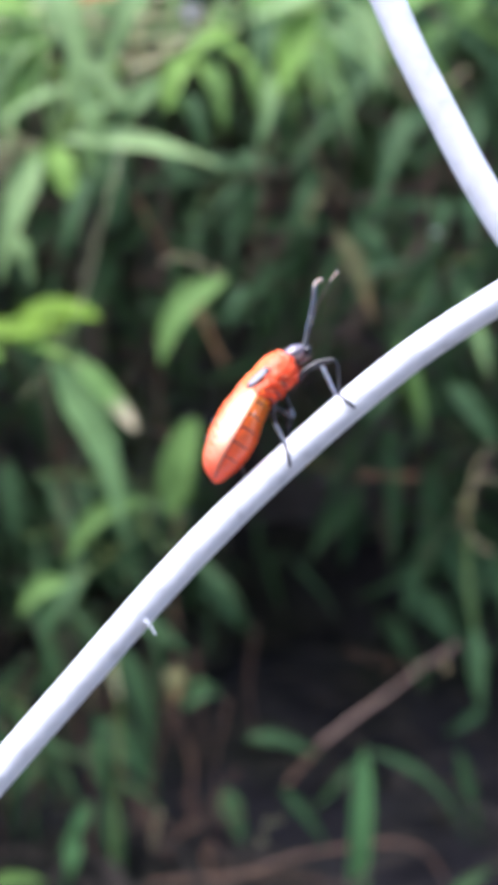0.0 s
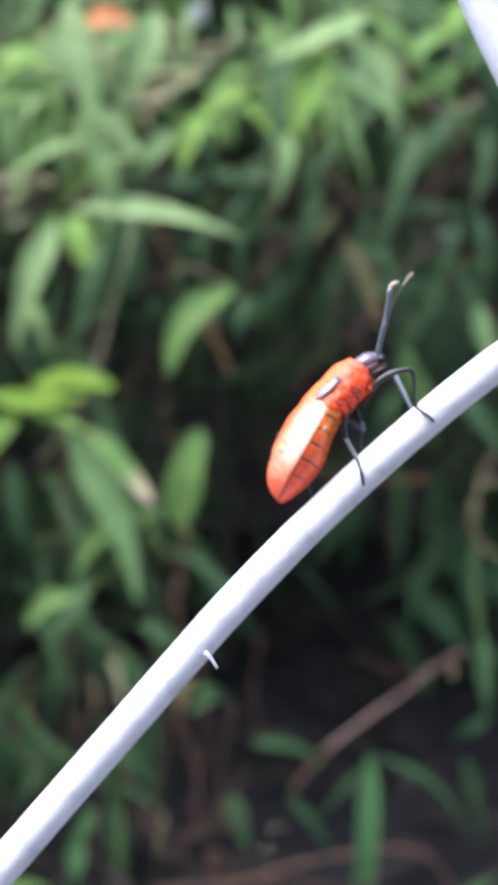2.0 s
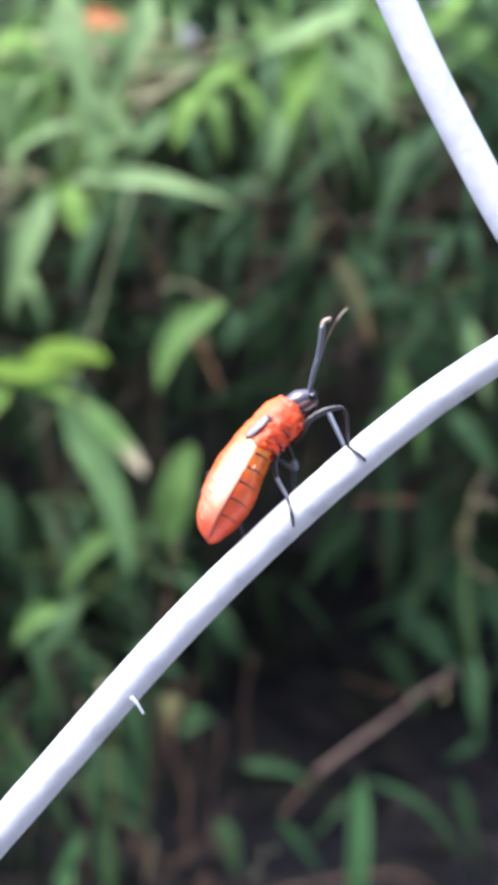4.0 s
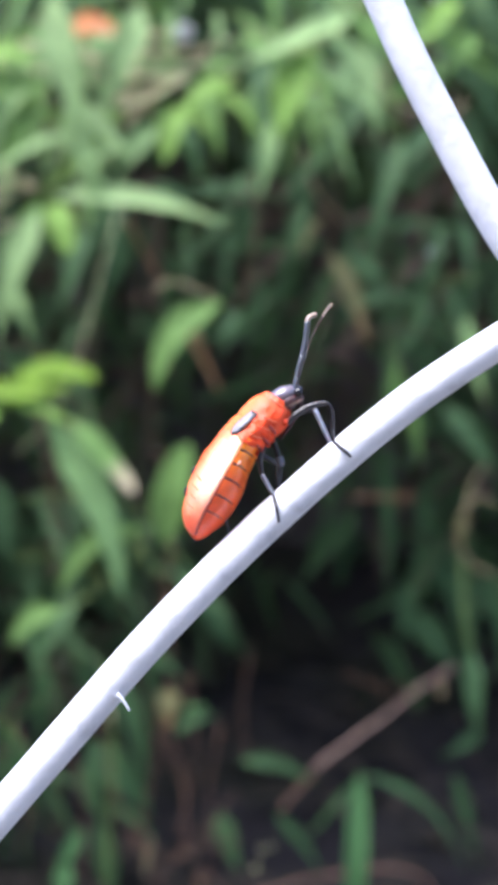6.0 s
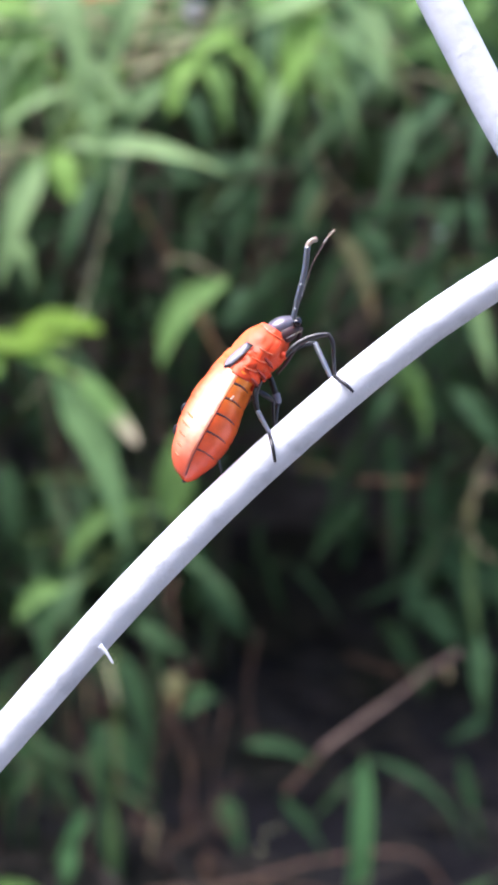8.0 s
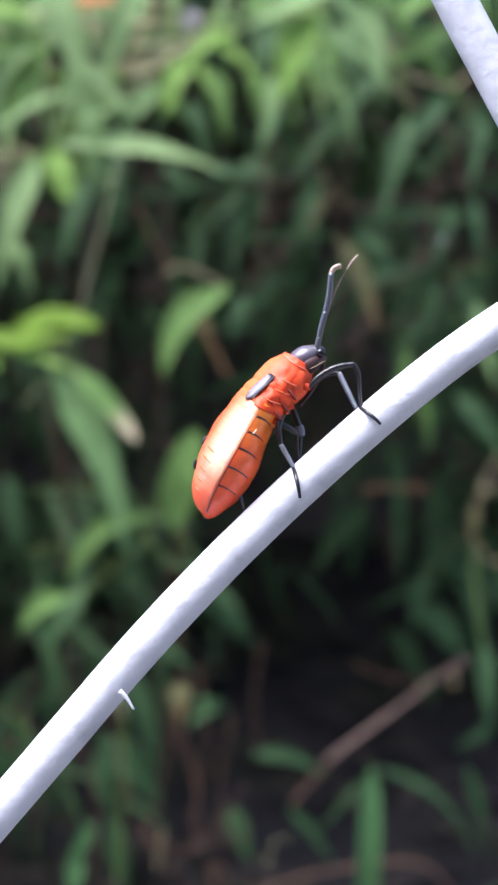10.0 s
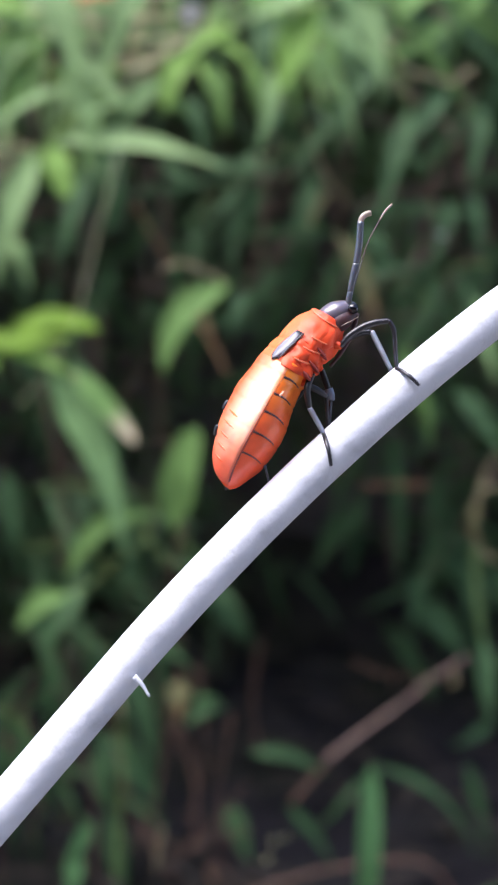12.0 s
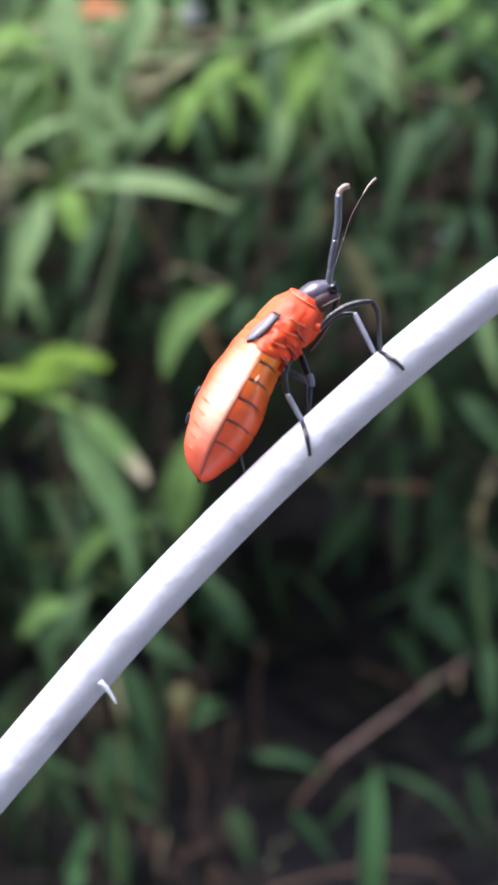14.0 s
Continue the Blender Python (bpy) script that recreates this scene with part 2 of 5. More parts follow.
def stalk(parent, points, radius, mat):
    root = settle(parent, points[0])
    ps = [Vector(p) - root for p in points]
    r = lambda t: radius * (1.1 - 0.35 * t) * (1.25 if abs((t * (len(ps) + 1)) % 1 - 0.5) < 0.06 else 1)
    return part("stalk", tube(ps, r, 7, 8, 0.1, 200), MATS[mat], parent)


def leaf(parent, base, tip, width, mat, bow=0.0, blunt=0.0, face=0.35):
    """A blade from base to tip: pointed or blunt, creased along the midrib, bowed sideways and drooping at its end."""
    root = settle(parent, base)
    a, b = Vector(base), Vector(tip)
    rnd = random.Random(int(abs(base[0] * 7919 + base[2] * 104729 + tip[0] * 1299) * 1000))
    x = b - a
    length = x.length
    x.normalize()
    n = Vector((rnd.uniform(-0.3, 0.3), -1, face + rnd.uniform(-0.2, 0.35)))
    n = (n - x * n.dot(x)).normalized()
    y = n.cross(x)
    bm = bmesh.new()
    uv = bm.loops.layers.uv.new("UVMap")
    rows, seg = [], 14
    curl, twist = rnd.uniform(0.01, 0.07), rnd.uniform(-0.3, 0.3)
    for i in range(seg + 1):
        t = i / seg
        w = (t / 0.28) ** 0.6 if t < 0.28 else (1 - ((t - 0.28) / 0.72) ** (1.2 + 3.6 * blunt)) ** (1.0 - 0.5 * blunt)
        w = max(w, 0.03 if t else 0.08) * width / 2 * (1 + 0.05 * math.sin(9 * t + twist * 9))
        arch = 4 * t * (1 - t)
        row = []
        for k in (-1, -0.55, 0, 0.55, 1):
            fold = 0.28 * abs(k) * w - 0.05 * w * math.cos(6 * t + k)
            ang = twist * (t - 0.4)
            row.append(bm.verts.new((t * length, k * w * math.cos(ang) + bow * length * arch,
                                     fold + k * w * math.sin(ang) + curl * length * (arch - 0.6 * t * t))))
        rows.append(row)
    for i in range(seg):
        for k in range(4):
            f = bm.faces.new((rows[i][k], rows[i + 1][k], rows[i + 1][k + 1], rows[i][k + 1]))
            for lp, (di, dk) in zip(f.loops, ((0, 0), (1, 0), (1, 1), (0, 1))):
                lp[uv].uv = ((i + di) / seg, (k + dk) / 4)
    ob = part("leaf", bm, MATS[mat], parent)
    ob.matrix_local = Matrix.Translation(a - root) @ Matrix((x, y, n)).transposed().to_4x4()
    return ob


def wild_sprig(seed, x, y, z, tones, sway, reach=0.16, count=7):
    """A loose drooping sprig: a thin stalk with narrow leaves to both sides."""
    rnd = random.Random(seed)
    ob = branch("bamboo_sprig", rnd.choice(("loose drooping bamboo sprig with narrow green leaves", "thin bamboo sprig with hanging green leaves")), "bamboo", sway)
    way = rnd.choice((-1, 1)) * rnd.uniform(0.5, 1.0)
    line = [(x + way * reach * t, y + 0.03 * math.sin(3 * t), z + 0.05 * t - reach * 0.9 * t * t) for t in (0, 0.35, 0.7, 1.0)]
    stalk(ob, line, 0.0013, rnd.choice(("green_stalk", "red_stalk")))
    for i in range(count):
        t = (i + 0.6) / count
        a = Vector((x + way * reach * t, y + 0.03 * math.sin(3 * t), z + 0.05 * t - reach * 0.9 * t * t))
        d = Vector((way * rnd.uniform(-0.2, 0.9), rnd.uniform(-0.5, 0.15), rnd.uniform(-1.6, -0.1))).normalized() * rnd.uniform(0.07, 0.15)
        leaf(ob, a, a + d, d.length * rnd.uniform(0.075, 0.115), rnd.choice(tones), rnd.uniform(-0.08, 0.08), rnd.choice((0, 0, 0.15)))


# ---- ground and hedge ----
def slope(y):
    """The soil's rise towards the added backing behind the hedge."""
    return 0.30 * min(1.0, max(0.0, (y - 1.35) / 1.0)) ** 1.5


def ground():
    bm = bmesh.new()
    xs = [-400, -60, -12, -4] + [-2.0 + 0.08 * i for i in range(51)] + [4, 12, 60, 400]
    ys = [-400, -60, -12, -3, -1] + [-0.4 + 0.08 * i for i in range(46)] + [5, 12, 60, 400]
    grid = [[bm.verts.new((x, y, 0.02 * noise.noise((x * 5, y * 5, 0)) + 0.05 * noise.noise((x * 1.3, y * 1.3, 4)) - 0.03 + slope(y))) for x in xs] for y in ys]
    for r, q in zip(grid, grid[1:]):
        for i in range(len(xs) - 1):
            bm.faces.new((r[i], r[i + 1], q[i + 1], q[i]))
    me = bpy.data.meshes.new("ground")
    bm.to_mesh(me)
    bm.free()
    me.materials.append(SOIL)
    for p in me.polygons:
        p.use_smooth = True
    tagged(new("ground", me), "soil darkened for shade under the hedge, with an unseen pale bounce strip in front", "ground", kind="structure")


def many_leaves(name, label, count, place, mat, size, seed):
    """Countless leaves in one mesh."""
    rnd = random.Random(seed)
    verts, faces = [], []
    for _ in range(count):
        p = Vector(place(rnd))
        x = Vector((rnd.uniform(-0.8, 0.8), rnd.uniform(-0.5, 0.4), rnd.uniform(-1.3, 0.25))).normalized()
        n = Vector((rnd.uniform(-0.5, 0.5), -1, rnd.uniform(-0.2, 0.9)))
        n = (n - x * n.dot(x)).normalized()
        y = n.cross(x)
        l = rnd.uniform(*size)
        w = l * rnd.uniform(0.04, 0.062)
        i = len(verts)
        c = rnd.uniform(0.02, 0.12) * l
        for t, k in ((0, 0.1), (0.25, 1), (0.6, 0.8), (1, 0.02)):
            mid = p + x * l * t + n * c * (4 * t * (1 - t) - t * t)
            verts += [mid + y * w * k + n * 0.3 * w * k, mid, mid - y * w * k + n * 0.3 * w * k]
        for s in range(3):
            b = i + 3 * s
            faces += [(b, b + 1, b + 4, b + 3), (b + 1, b + 2, b + 5, b + 4)]
    me = bpy.data.meshes.new(name)
    me.from_pydata(verts, [], faces)
    me.materials.append(mat)
    for q in me.polygons:
        q.use_smooth = True
    return tagged(new(name, me), label, "foliage", kind="stuff")


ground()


def in_hedge(rnd):
    """Thick above, where the hedge leans out, and hollow in the middle near the ground."""
    while True:
        x, z = rnd.uniform(-2.4, 2.4), rnd.uniform(0.05, 2.2)
        y = rnd.uniform(1.28, 2.25)
        if z < 0.60 and y < 1.6 + 0.3 * (0.60 - z):
            continue
        if -0.03 < x / y < 0.15 and z < 0.46 and rnd.random() > 0.14:
            continue
        return x, y, z


def at_foot(rnd):
    x = rnd.uniform(-1.5, 1.4)
    return x if x < -0.10 else x + 0.42, rnd.uniform(1.95, 2.3), rnd.uniform(0.0, 0.4)


def in_canopy(rnd):
    return rnd.uniform(-2.4, 2.4), rnd.uniform(1.06, 2.5), rnd.uniform(1.06, 1.9)


def at_side(rnd):
    while True:
        x, z = rnd.uniform(-1.5, -0.40), rnd.uniform(0.0, 1.3)
        if z < 0.30 - 1.42 * (x + 0.2):
            return x, rnd.uniform(0.78, 1.2), z


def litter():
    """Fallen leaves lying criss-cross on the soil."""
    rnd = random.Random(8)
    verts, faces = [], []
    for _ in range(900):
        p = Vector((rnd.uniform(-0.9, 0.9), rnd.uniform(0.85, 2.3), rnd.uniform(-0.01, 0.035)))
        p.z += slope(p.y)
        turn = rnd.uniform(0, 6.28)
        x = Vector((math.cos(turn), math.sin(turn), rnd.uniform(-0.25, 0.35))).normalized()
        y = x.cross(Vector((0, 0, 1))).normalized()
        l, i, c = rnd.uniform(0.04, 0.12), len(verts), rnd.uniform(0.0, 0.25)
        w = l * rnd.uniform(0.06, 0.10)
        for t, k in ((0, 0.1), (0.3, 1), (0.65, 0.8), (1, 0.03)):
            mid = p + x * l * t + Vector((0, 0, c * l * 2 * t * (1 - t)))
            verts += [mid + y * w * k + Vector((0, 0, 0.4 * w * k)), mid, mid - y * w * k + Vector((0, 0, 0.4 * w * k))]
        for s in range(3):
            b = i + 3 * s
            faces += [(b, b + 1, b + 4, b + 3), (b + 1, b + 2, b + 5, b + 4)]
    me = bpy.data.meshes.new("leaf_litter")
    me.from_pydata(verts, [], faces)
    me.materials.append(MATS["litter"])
    tagged(new("leaf_litter", me), "brown fallen bamboo leaves on the soil, darkened for shade", "litter", kind="stuff")


litter()


def across(rnd):
    return rnd.uniform(-3.0, 3.0), rnd.uniform(-1.7, -1.2), rnd.uniform(0.0, 1.5)


many_leaves("hedge_foliage", "dense dim bamboo foliage filling the hedge", 9500, in_hedge, MATS["dim_green"], (0.09, 0.17), 3)
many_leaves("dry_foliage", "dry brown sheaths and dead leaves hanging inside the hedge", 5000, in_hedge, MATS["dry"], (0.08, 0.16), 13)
many_leaves("foot_foliage", "sparse dim leaves at the foot of the added backing", 900, at_foot, MATS["dim_green"], (0.10, 0.2), 9)
# Out of view overhead, added to keep the hedge's inside dark.
many_leaves("hedge_crown", "unseen bamboo leaves added overhead to shade the hedge", 16000, in_canopy, MATS["dim_green"], (0.10, 0.18), 4)
# Out of view at the left, added to keep sun off the low leaves.
many_leaves("hedge_side", "unseen bamboo leaves added at the left to block sunlight", 2600, at_side, MATS["dim_green"], (0.10, 0.18), 5)
# Behind the camera and unseen, added to hold back low frontal sky.
many_leaves("hedge_opposite", "unseen leaves added behind the camera to cut low skylight", 6000, across, MATS["dim_green"], (0.12, 0.2), 6)


# Tone of the added banks, set to match the murk in the hedge's gaps.
BACKING, backing_nt, backing_b = material("gap_backing", 0.95)
backing_b.inputs["Specular IOR Level"].default_value = 0.05
backing_nt.links.new(ramp(backing_nt, noise_node(backing_nt, 9, 8), [(0.3, (0.060, 0.054, 0.057)), (0.7, (0.130, 0.117, 0.120))]), backing_b.inputs["Base Color"])
bump(backing_nt, backing_b, noise_node(backing_nt, 40, 8), 0.8, 0.03)


def bank(name, label, y0, rise, high):
    bm = bmesh.new()
    grid = [[bm.verts.new((-6 + 0.25 * i, y0 + 0.12 * noise.noise((i * 0.4, k * 0.4, 7)) + rise * k * 0.25, -0.1 + 0.25 * k)) for i in range(49)] for k in range(high)]
    for r, q in zip(grid, grid[1:]):
        for i in range(48):
            bm.faces.new((r[i], r[i + 1], q[i + 1], q[i]))
    me = bpy.data.meshes.new(name)
    bm.to_mesh(me)
    bm.free()
    me.materials.append(BACKING)
    tagged(new(name, me), label, "bank", kind="structure")


# Sheet added where only the hedge's unlit depth shows.
bank("backdrop", "added dim backing for the unlit gaps in the hedge", 2.35, 0.0, 10)
# Closes the unseen side and blocks more of the low sky.
bank("sky_block_bank", "unseen bank added behind the camera to cut low skylight", -1.75, -0.05, 8)


def culm(x, y, r, lean):
    thing = tagged(new("bamboo_culm"), "upright olive bamboo culm in the shade of the hedge", "bamboo", "culms")
    thing.location = (x, y, -0.04)
    z = 0.0
    while z < 1.9:
        h = 0.24
        part("internode", tube([(lean * z, 0, z), (lean * (z + h * 0.5), 0, z + h * 0.5), (lean * (z + h), 0, z + h)],
                               lambda t: r * (1.0 + 0.14 * math.exp(-((t - 0.02) / 0.03) ** 2) + 0.12 * math.exp(-((t - 0.97) / 0.02) ** 2)), 12, 10), CULM, thing)
        z += h


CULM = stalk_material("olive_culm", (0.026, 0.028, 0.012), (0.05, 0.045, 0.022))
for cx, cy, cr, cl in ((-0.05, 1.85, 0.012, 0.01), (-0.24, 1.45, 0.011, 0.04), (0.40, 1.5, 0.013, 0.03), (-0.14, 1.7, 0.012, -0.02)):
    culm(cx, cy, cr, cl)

# ---- sprigs and stems before the hedge ----
sprig = branch("bamboo_sprig", "arching bamboo sprig with bright narrow leaves fanning from a node", "bamboo", 1.0)
stalk(sprig, [(-0.101, 0.975, 0.743), (-0.133, 0.975, 0.732), (-0.161, 0.975, 0.717), (-0.170, 0.975, 0.704)], 0.00112, "green_stalk")
leaf(sprig, (-0.160, 0.955, 0.701), (-0.014, 0.930, 0.671), 0.0229, "pale", 0.07, 0, 0.5)
leaf(sprig, (-0.161, 0.945, 0.694), (-0.145, 0.930, 0.647), 0.0237, "fresh", 0, 0.5, 0.4)
leaf(sprig, (-0.175, 0.955, 0.689), (-0.208, 0.940, 0.576), 0.0281, "pale", -0.03, 0.05, 0.5)
leaf(sprig, (-0.195, 0.965, 0.621), (-0.179, 0.950, 0.575), 0.0137, "pale", 0, 0, 0.5)
leaf(sprig, (-0.179, 0.985, 0.704), (-0.214, 0.970, 0.642), 0.0161, "green", 0.03, 0, 0.4)
leaf(sprig, (-0.137, 1.000, 0.688), (-0.166, 0.985, 0.600), 0.0240, "dim_green", 0.04, 0.05, 0.2)
leaf(sprig, (-0.138, 0.985, 0.704), (-0.136, 0.970, 0.668), 0.0086, "green", 0, 0, 0.4)
leaf(sprig, (-0.119, 1.010, 0.723), (-0.117, 0.995, 0.631), 0.0286, "dim_green", 0, 0.8, 0.3)
leaf(sprig, (-0.142, 1.020, 0.722), (-0.103, 1.005, 0.660), 0.0189, "dim_green", 0, 0, 0.3)
straw_stalk = branch("bamboo_stalk", "long pale leafless bamboo stalk leaning across the sprigs", "stalk", 0.9)
stalk(straw_stalk, [(-0.102, 0.940, 0.695), (-0.114, 0.940, 0.651), (-0.123, 0.940, 0.617), (-0.134, 0.940, 0.575), (-0.141, 0.940, 0.553), (-0.159, 0.940, 0.516), (-0.190, 0.940, 0.476)], 0.00049, "straw")
sprig_hanging = branch("bamboo_sprig", "bamboo sprig with broad pale leaves hanging from above", "bamboo", 0.75)
stalk(sprig_hanging, [(-0.165, 0.990, 0.884), (-0.129, 0.990, 0.892), (-0.090, 0.990, 0.880)], 0.00156, "green_stalk")
leaf(sprig_hanging, (-0.164, 0.950, 0.867), (-0.131, 0.935, 0.740), 0.0311, "pale", -0.02, 0.1, 0.4)
leaf(sprig_hanging, (-0.151, 0.965, 0.784), (-0.117, 0.950, 0.665), 0.0253, "pale", 0.03, 0.05, 0.4)
leaf(sprig_hanging, (-0.088, 0.950, 0.859), (-0.118, 0.935, 0.761), 0.0269, "pale", 0.03, 0.05, 0.4)
leaf(sprig_hanging, (-0.152, 0.955, 0.750), (-0.214, 0.940, 0.715), 0.0156, "pale", 0.04, 0, 0.6)
leaf(sprig_hanging, (-0.170, 0.975, 0.799), (-0.236, 0.960, 0.777), 0.0245, "green", -0.05, 0.1, 0.5)
leaf(sprig_hanging, (-0.176, 0.985, 0.800), (-0.214, 0.970, 0.725), 0.0279, "green", 0.05, 0.1, 0.4)
leaf(sprig_hanging, (-0.228, 0.965, 0.822), (-0.177, 0.950, 0.808), 0.0210, "fresh", 0.08, 0.2, 0.6)
leaf(sprig_hanging, (-0.138, 0.960, 0.779), (-0.091, 0.945, 0.723), 0.0178, "pale", -0.03, 0, 0.5)
leaf(sprig_hanging, (-0.096, 0.950, 0.736), (-0.150, 0.935, 0.716), 0.0083, "pale", 0.03, 0, 0.6)
leaf(sprig_hanging, (-0.074, 0.965, 0.761), (-0.107, 0.950, 0.710), 0.0221, "pale", -0.05, 0.1, 0.5)
leaf(sprig_hanging, (-0.170, 0.990, 0.838), (-0.198, 0.975, 0.852), 0.0162, "green", 0, 0, 0.5)
sprig_crossing = branch("bamboo_sprig", "bamboo sprig with rounded fresh leaves on a dry stalk", "bamboo", 0.85)
stalk(sprig_crossing, [(-0.005, 0.985, 0.813), (-0.026, 0.985, 0.810), (-0.051, 0.985, 0.782), (-0.076, 0.985, 0.757)], 0.00114, "stalk")
leaf(sprig_crossing, (-0.046, 0.950, 0.775), (-0.066, 0.935, 0.722), 0.0228, "fresh", -0.06, 0.25, 0.5)
leaf(sprig_crossing, (-0.007, 0.955, 0.798), (-0.052, 0.940, 0.763), 0.0219, "fresh", -0.08, 0.2, 0.7)
leaf(sprig_crossing, (-0.041, 0.950, 0.774), (-0.030, 0.935, 0.743), 0.0088, "fresh", 0, 0, 0.5)
leaf(sprig_crossing, (-0.032, 0.950, 0.790), (0.017, 0.935, 0.743), 0.0135, "fresh", 0.06, 0, 0.6)
leaf(sprig_crossing, (0.024, 0.950, 0.759), (0.012, 0.935, 0.690), 0.0166, "pale", 0.03, 0, 0.5)
leaf(sprig_crossing, (-0.034, 0.990, 0.818), (-0.005, 0.975, 0.817), 0.0184, "green", 0.05, 0, 0.6)
sprig_upper = branch("bamboo_sprig", "bamboo sprig with long bright leaves crossing one another", "bamboo", 0.6)
stalk(sprig_upper, [(0.045, 0.980, 0.826), (0.075, 0.980, 0.836), (0.096, 0.980, 0.859), (0.108, 0.980, 0.876)], 0.00123, "green_stalk")
leaf(sprig_upper, (0.095, 0.950, 0.848), (-0.006, 0.925, 0.794), 0.0249, "pale", 0.05, 0, 0.7)
leaf(sprig_upper, (0.057, 0.940, 0.812), (0.027, 0.925, 0.733), 0.0318, "fresh", -0.03, 0.15, 0.7)
leaf(sprig_upper, (0.041, 0.945, 0.812), (0.129, 0.930, 0.739), 0.0144, "pale", 0.04, 0, 0.7)
leaf(sprig_upper, (0.084, 0.955, 0.831), (0.114, 0.940, 0.733), 0.0239, "pale", 0.08, 0, 0.7)
leaf(sprig_upper, (0.095, 0.970, 0.852), (0.140, 0.955, 0.801), 0.0190, "green", 0.05, 0, 0.6)
leaf(sprig_upper, (0.159, 0.980, 0.844), (0.125, 0.965, 0.807), 0.0224, "green", 0, 0.1, 0.6)
leaf(sprig_upper, (0.176, 0.990, 0.817), (0.121, 0.975, 0.780), 0.0227, "green", 0.05, 0.1, 0.6)
leaf(sprig_upper, (0.185, 0.970, 0.867), (0.157, 0.955, 0.828), 0.0233, "fresh", 0, 0.4, 0.6)
leaf(sprig_upper, (0.211, 1.000, 0.849), (0.178, 0.985, 0.807), 0.0185, "green", 0, 0, 0.6)
leaf(sprig_upper, (0.018, 1.000, 0.830), (0.015, 0.985, 0.765), 0.0218, "dim_green", 0, 0, 0.4)
leaf(sprig_upper, (0.069, 1.000, 0.829), (0.078, 0.985, 0.765), 0.0164, "green", 0, 0, 0.4)
leaf(sprig_upper, (0.088, 1.020, 0.828), (0.098, 1.005, 0.767), 0.0211, "dim_green", 0, 0, 0.4)
leaf(sprig_upper, (-0.001, 1.000, 0.848), (0.030, 0.985, 0.822), 0.0185, "green", 0, 0, 0.6)
pale_twig = branch("pale_twig", "pale zigzag twig of bamboo", "twig", 0.4)
stalk(pale_twig, [(0.112, 0.980, 0.812), (0.125, 0.980, 0.792), (0.139, 0.980, 0.775), (0.161, 0.980, 0.769), (0.177, 0.980, 0.764), (0.196, 0.980, 0.777)], 0.00123, "stalk")
stalk(pale_twig, [(0.121, 0.980, 0.808), (0.147, 0.980, 0.800)], 0.00092, "stalk")
stalk(pale_twig, [(0.045, 0.940, 0.810), (0.060, 0.940, 0.800), (0.082, 0.940, 0.789)], 0.00079, "straw")
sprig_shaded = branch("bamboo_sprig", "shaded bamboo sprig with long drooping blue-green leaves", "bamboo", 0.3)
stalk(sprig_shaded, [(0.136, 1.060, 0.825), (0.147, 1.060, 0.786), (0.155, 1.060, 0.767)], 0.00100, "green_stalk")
leaf(sprig_shaded, (0.129, 1.050, 0.816), (0.033, 1.035, 0.699), 0.0240, "dim_green", 0.03, 0, 0.4)
leaf(sprig_shaded, (0.149, 1.040, 0.761), (0.107, 1.025, 0.634), 0.0204, "dim_green", 0.03, 0, 0.5)
leaf(sprig_shaded, (0.188, 1.060, 0.784), (0.134, 1.045, 0.710), 0.0220, "dim_green", -0.03, 0, 0.5)
leaf(sprig_shaded, (0.107, 1.100, 0.811), (0.083, 1.085, 0.726), 0.0216, "dim_green", 0, 0, 0.4)
leaf(sprig_shaded, (0.214, 1.040, 0.761), (0.199, 1.025, 0.682), 0.0147, "dim_green", 0.03, 0, 0.5)
leaf(sprig_shaded, (0.205, 1.040, 0.683), (0.212, 1.025, 0.621), 0.0136, "dim_green", 0, 0, 0.5)
leaf(sprig_shaded, (0.191, 1.060, 0.682), (0.165, 1.045, 0.607), 0.0150, "dim_green", 0, 0, 0.5)
leaf(sprig_shaded, (0.106, 1.080, 0.658), (0.137, 1.065, 0.610), 0.0177, "dim_green", 0.1, 0, 0.5)
leaf(sprig_shaded, (0.104, 1.060, 0.606), (0.165, 1.045, 0.613), 0.0150, "dim_green", 0.08, 0, 0.5)
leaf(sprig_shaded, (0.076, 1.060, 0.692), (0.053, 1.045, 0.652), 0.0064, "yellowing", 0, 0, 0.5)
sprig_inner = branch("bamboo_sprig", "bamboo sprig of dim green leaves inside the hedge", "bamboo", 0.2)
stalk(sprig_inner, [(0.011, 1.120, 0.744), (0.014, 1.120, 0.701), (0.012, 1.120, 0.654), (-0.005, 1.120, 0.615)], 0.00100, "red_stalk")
leaf(sprig_inner, (0.028, 1.140, 0.800), (0.010, 1.125, 0.743), 0.0186, "dim_green", 0, 0, 0.4)
leaf(sprig_inner, (-0.013, 1.140, 0.741), (0.028, 1.125, 0.725), 0.0249, "dim_green", 0, 0.1, 0.4)
leaf(sprig_inner, (0.011, 1.150, 0.725), (-0.007, 1.135, 0.669), 0.0263, "dim_green", 0, 0, 0.4)
leaf(sprig_inner, (0.065, 1.160, 0.728), (0.038, 1.145, 0.641), 0.0190, "dim_green", 0, 0, 0.4)
leaf(sprig_inner, (-0.007, 1.160, 0.588), (0.041, 1.145, 0.635), 0.0190, "dim_green", 0.05, 0, 0.4)
leaf(sprig_inner, (-0.087, 1.100, 0.730), (-0.049, 1.085, 0.698), 0.0156, "dim_green", 0.05, 0, 0.4)
leaf(sprig_inner, (-0.007, 1.080, 0.703), (-0.049, 1.065, 0.652), 0.0106, "dim_green", 0, 0, 0.4)
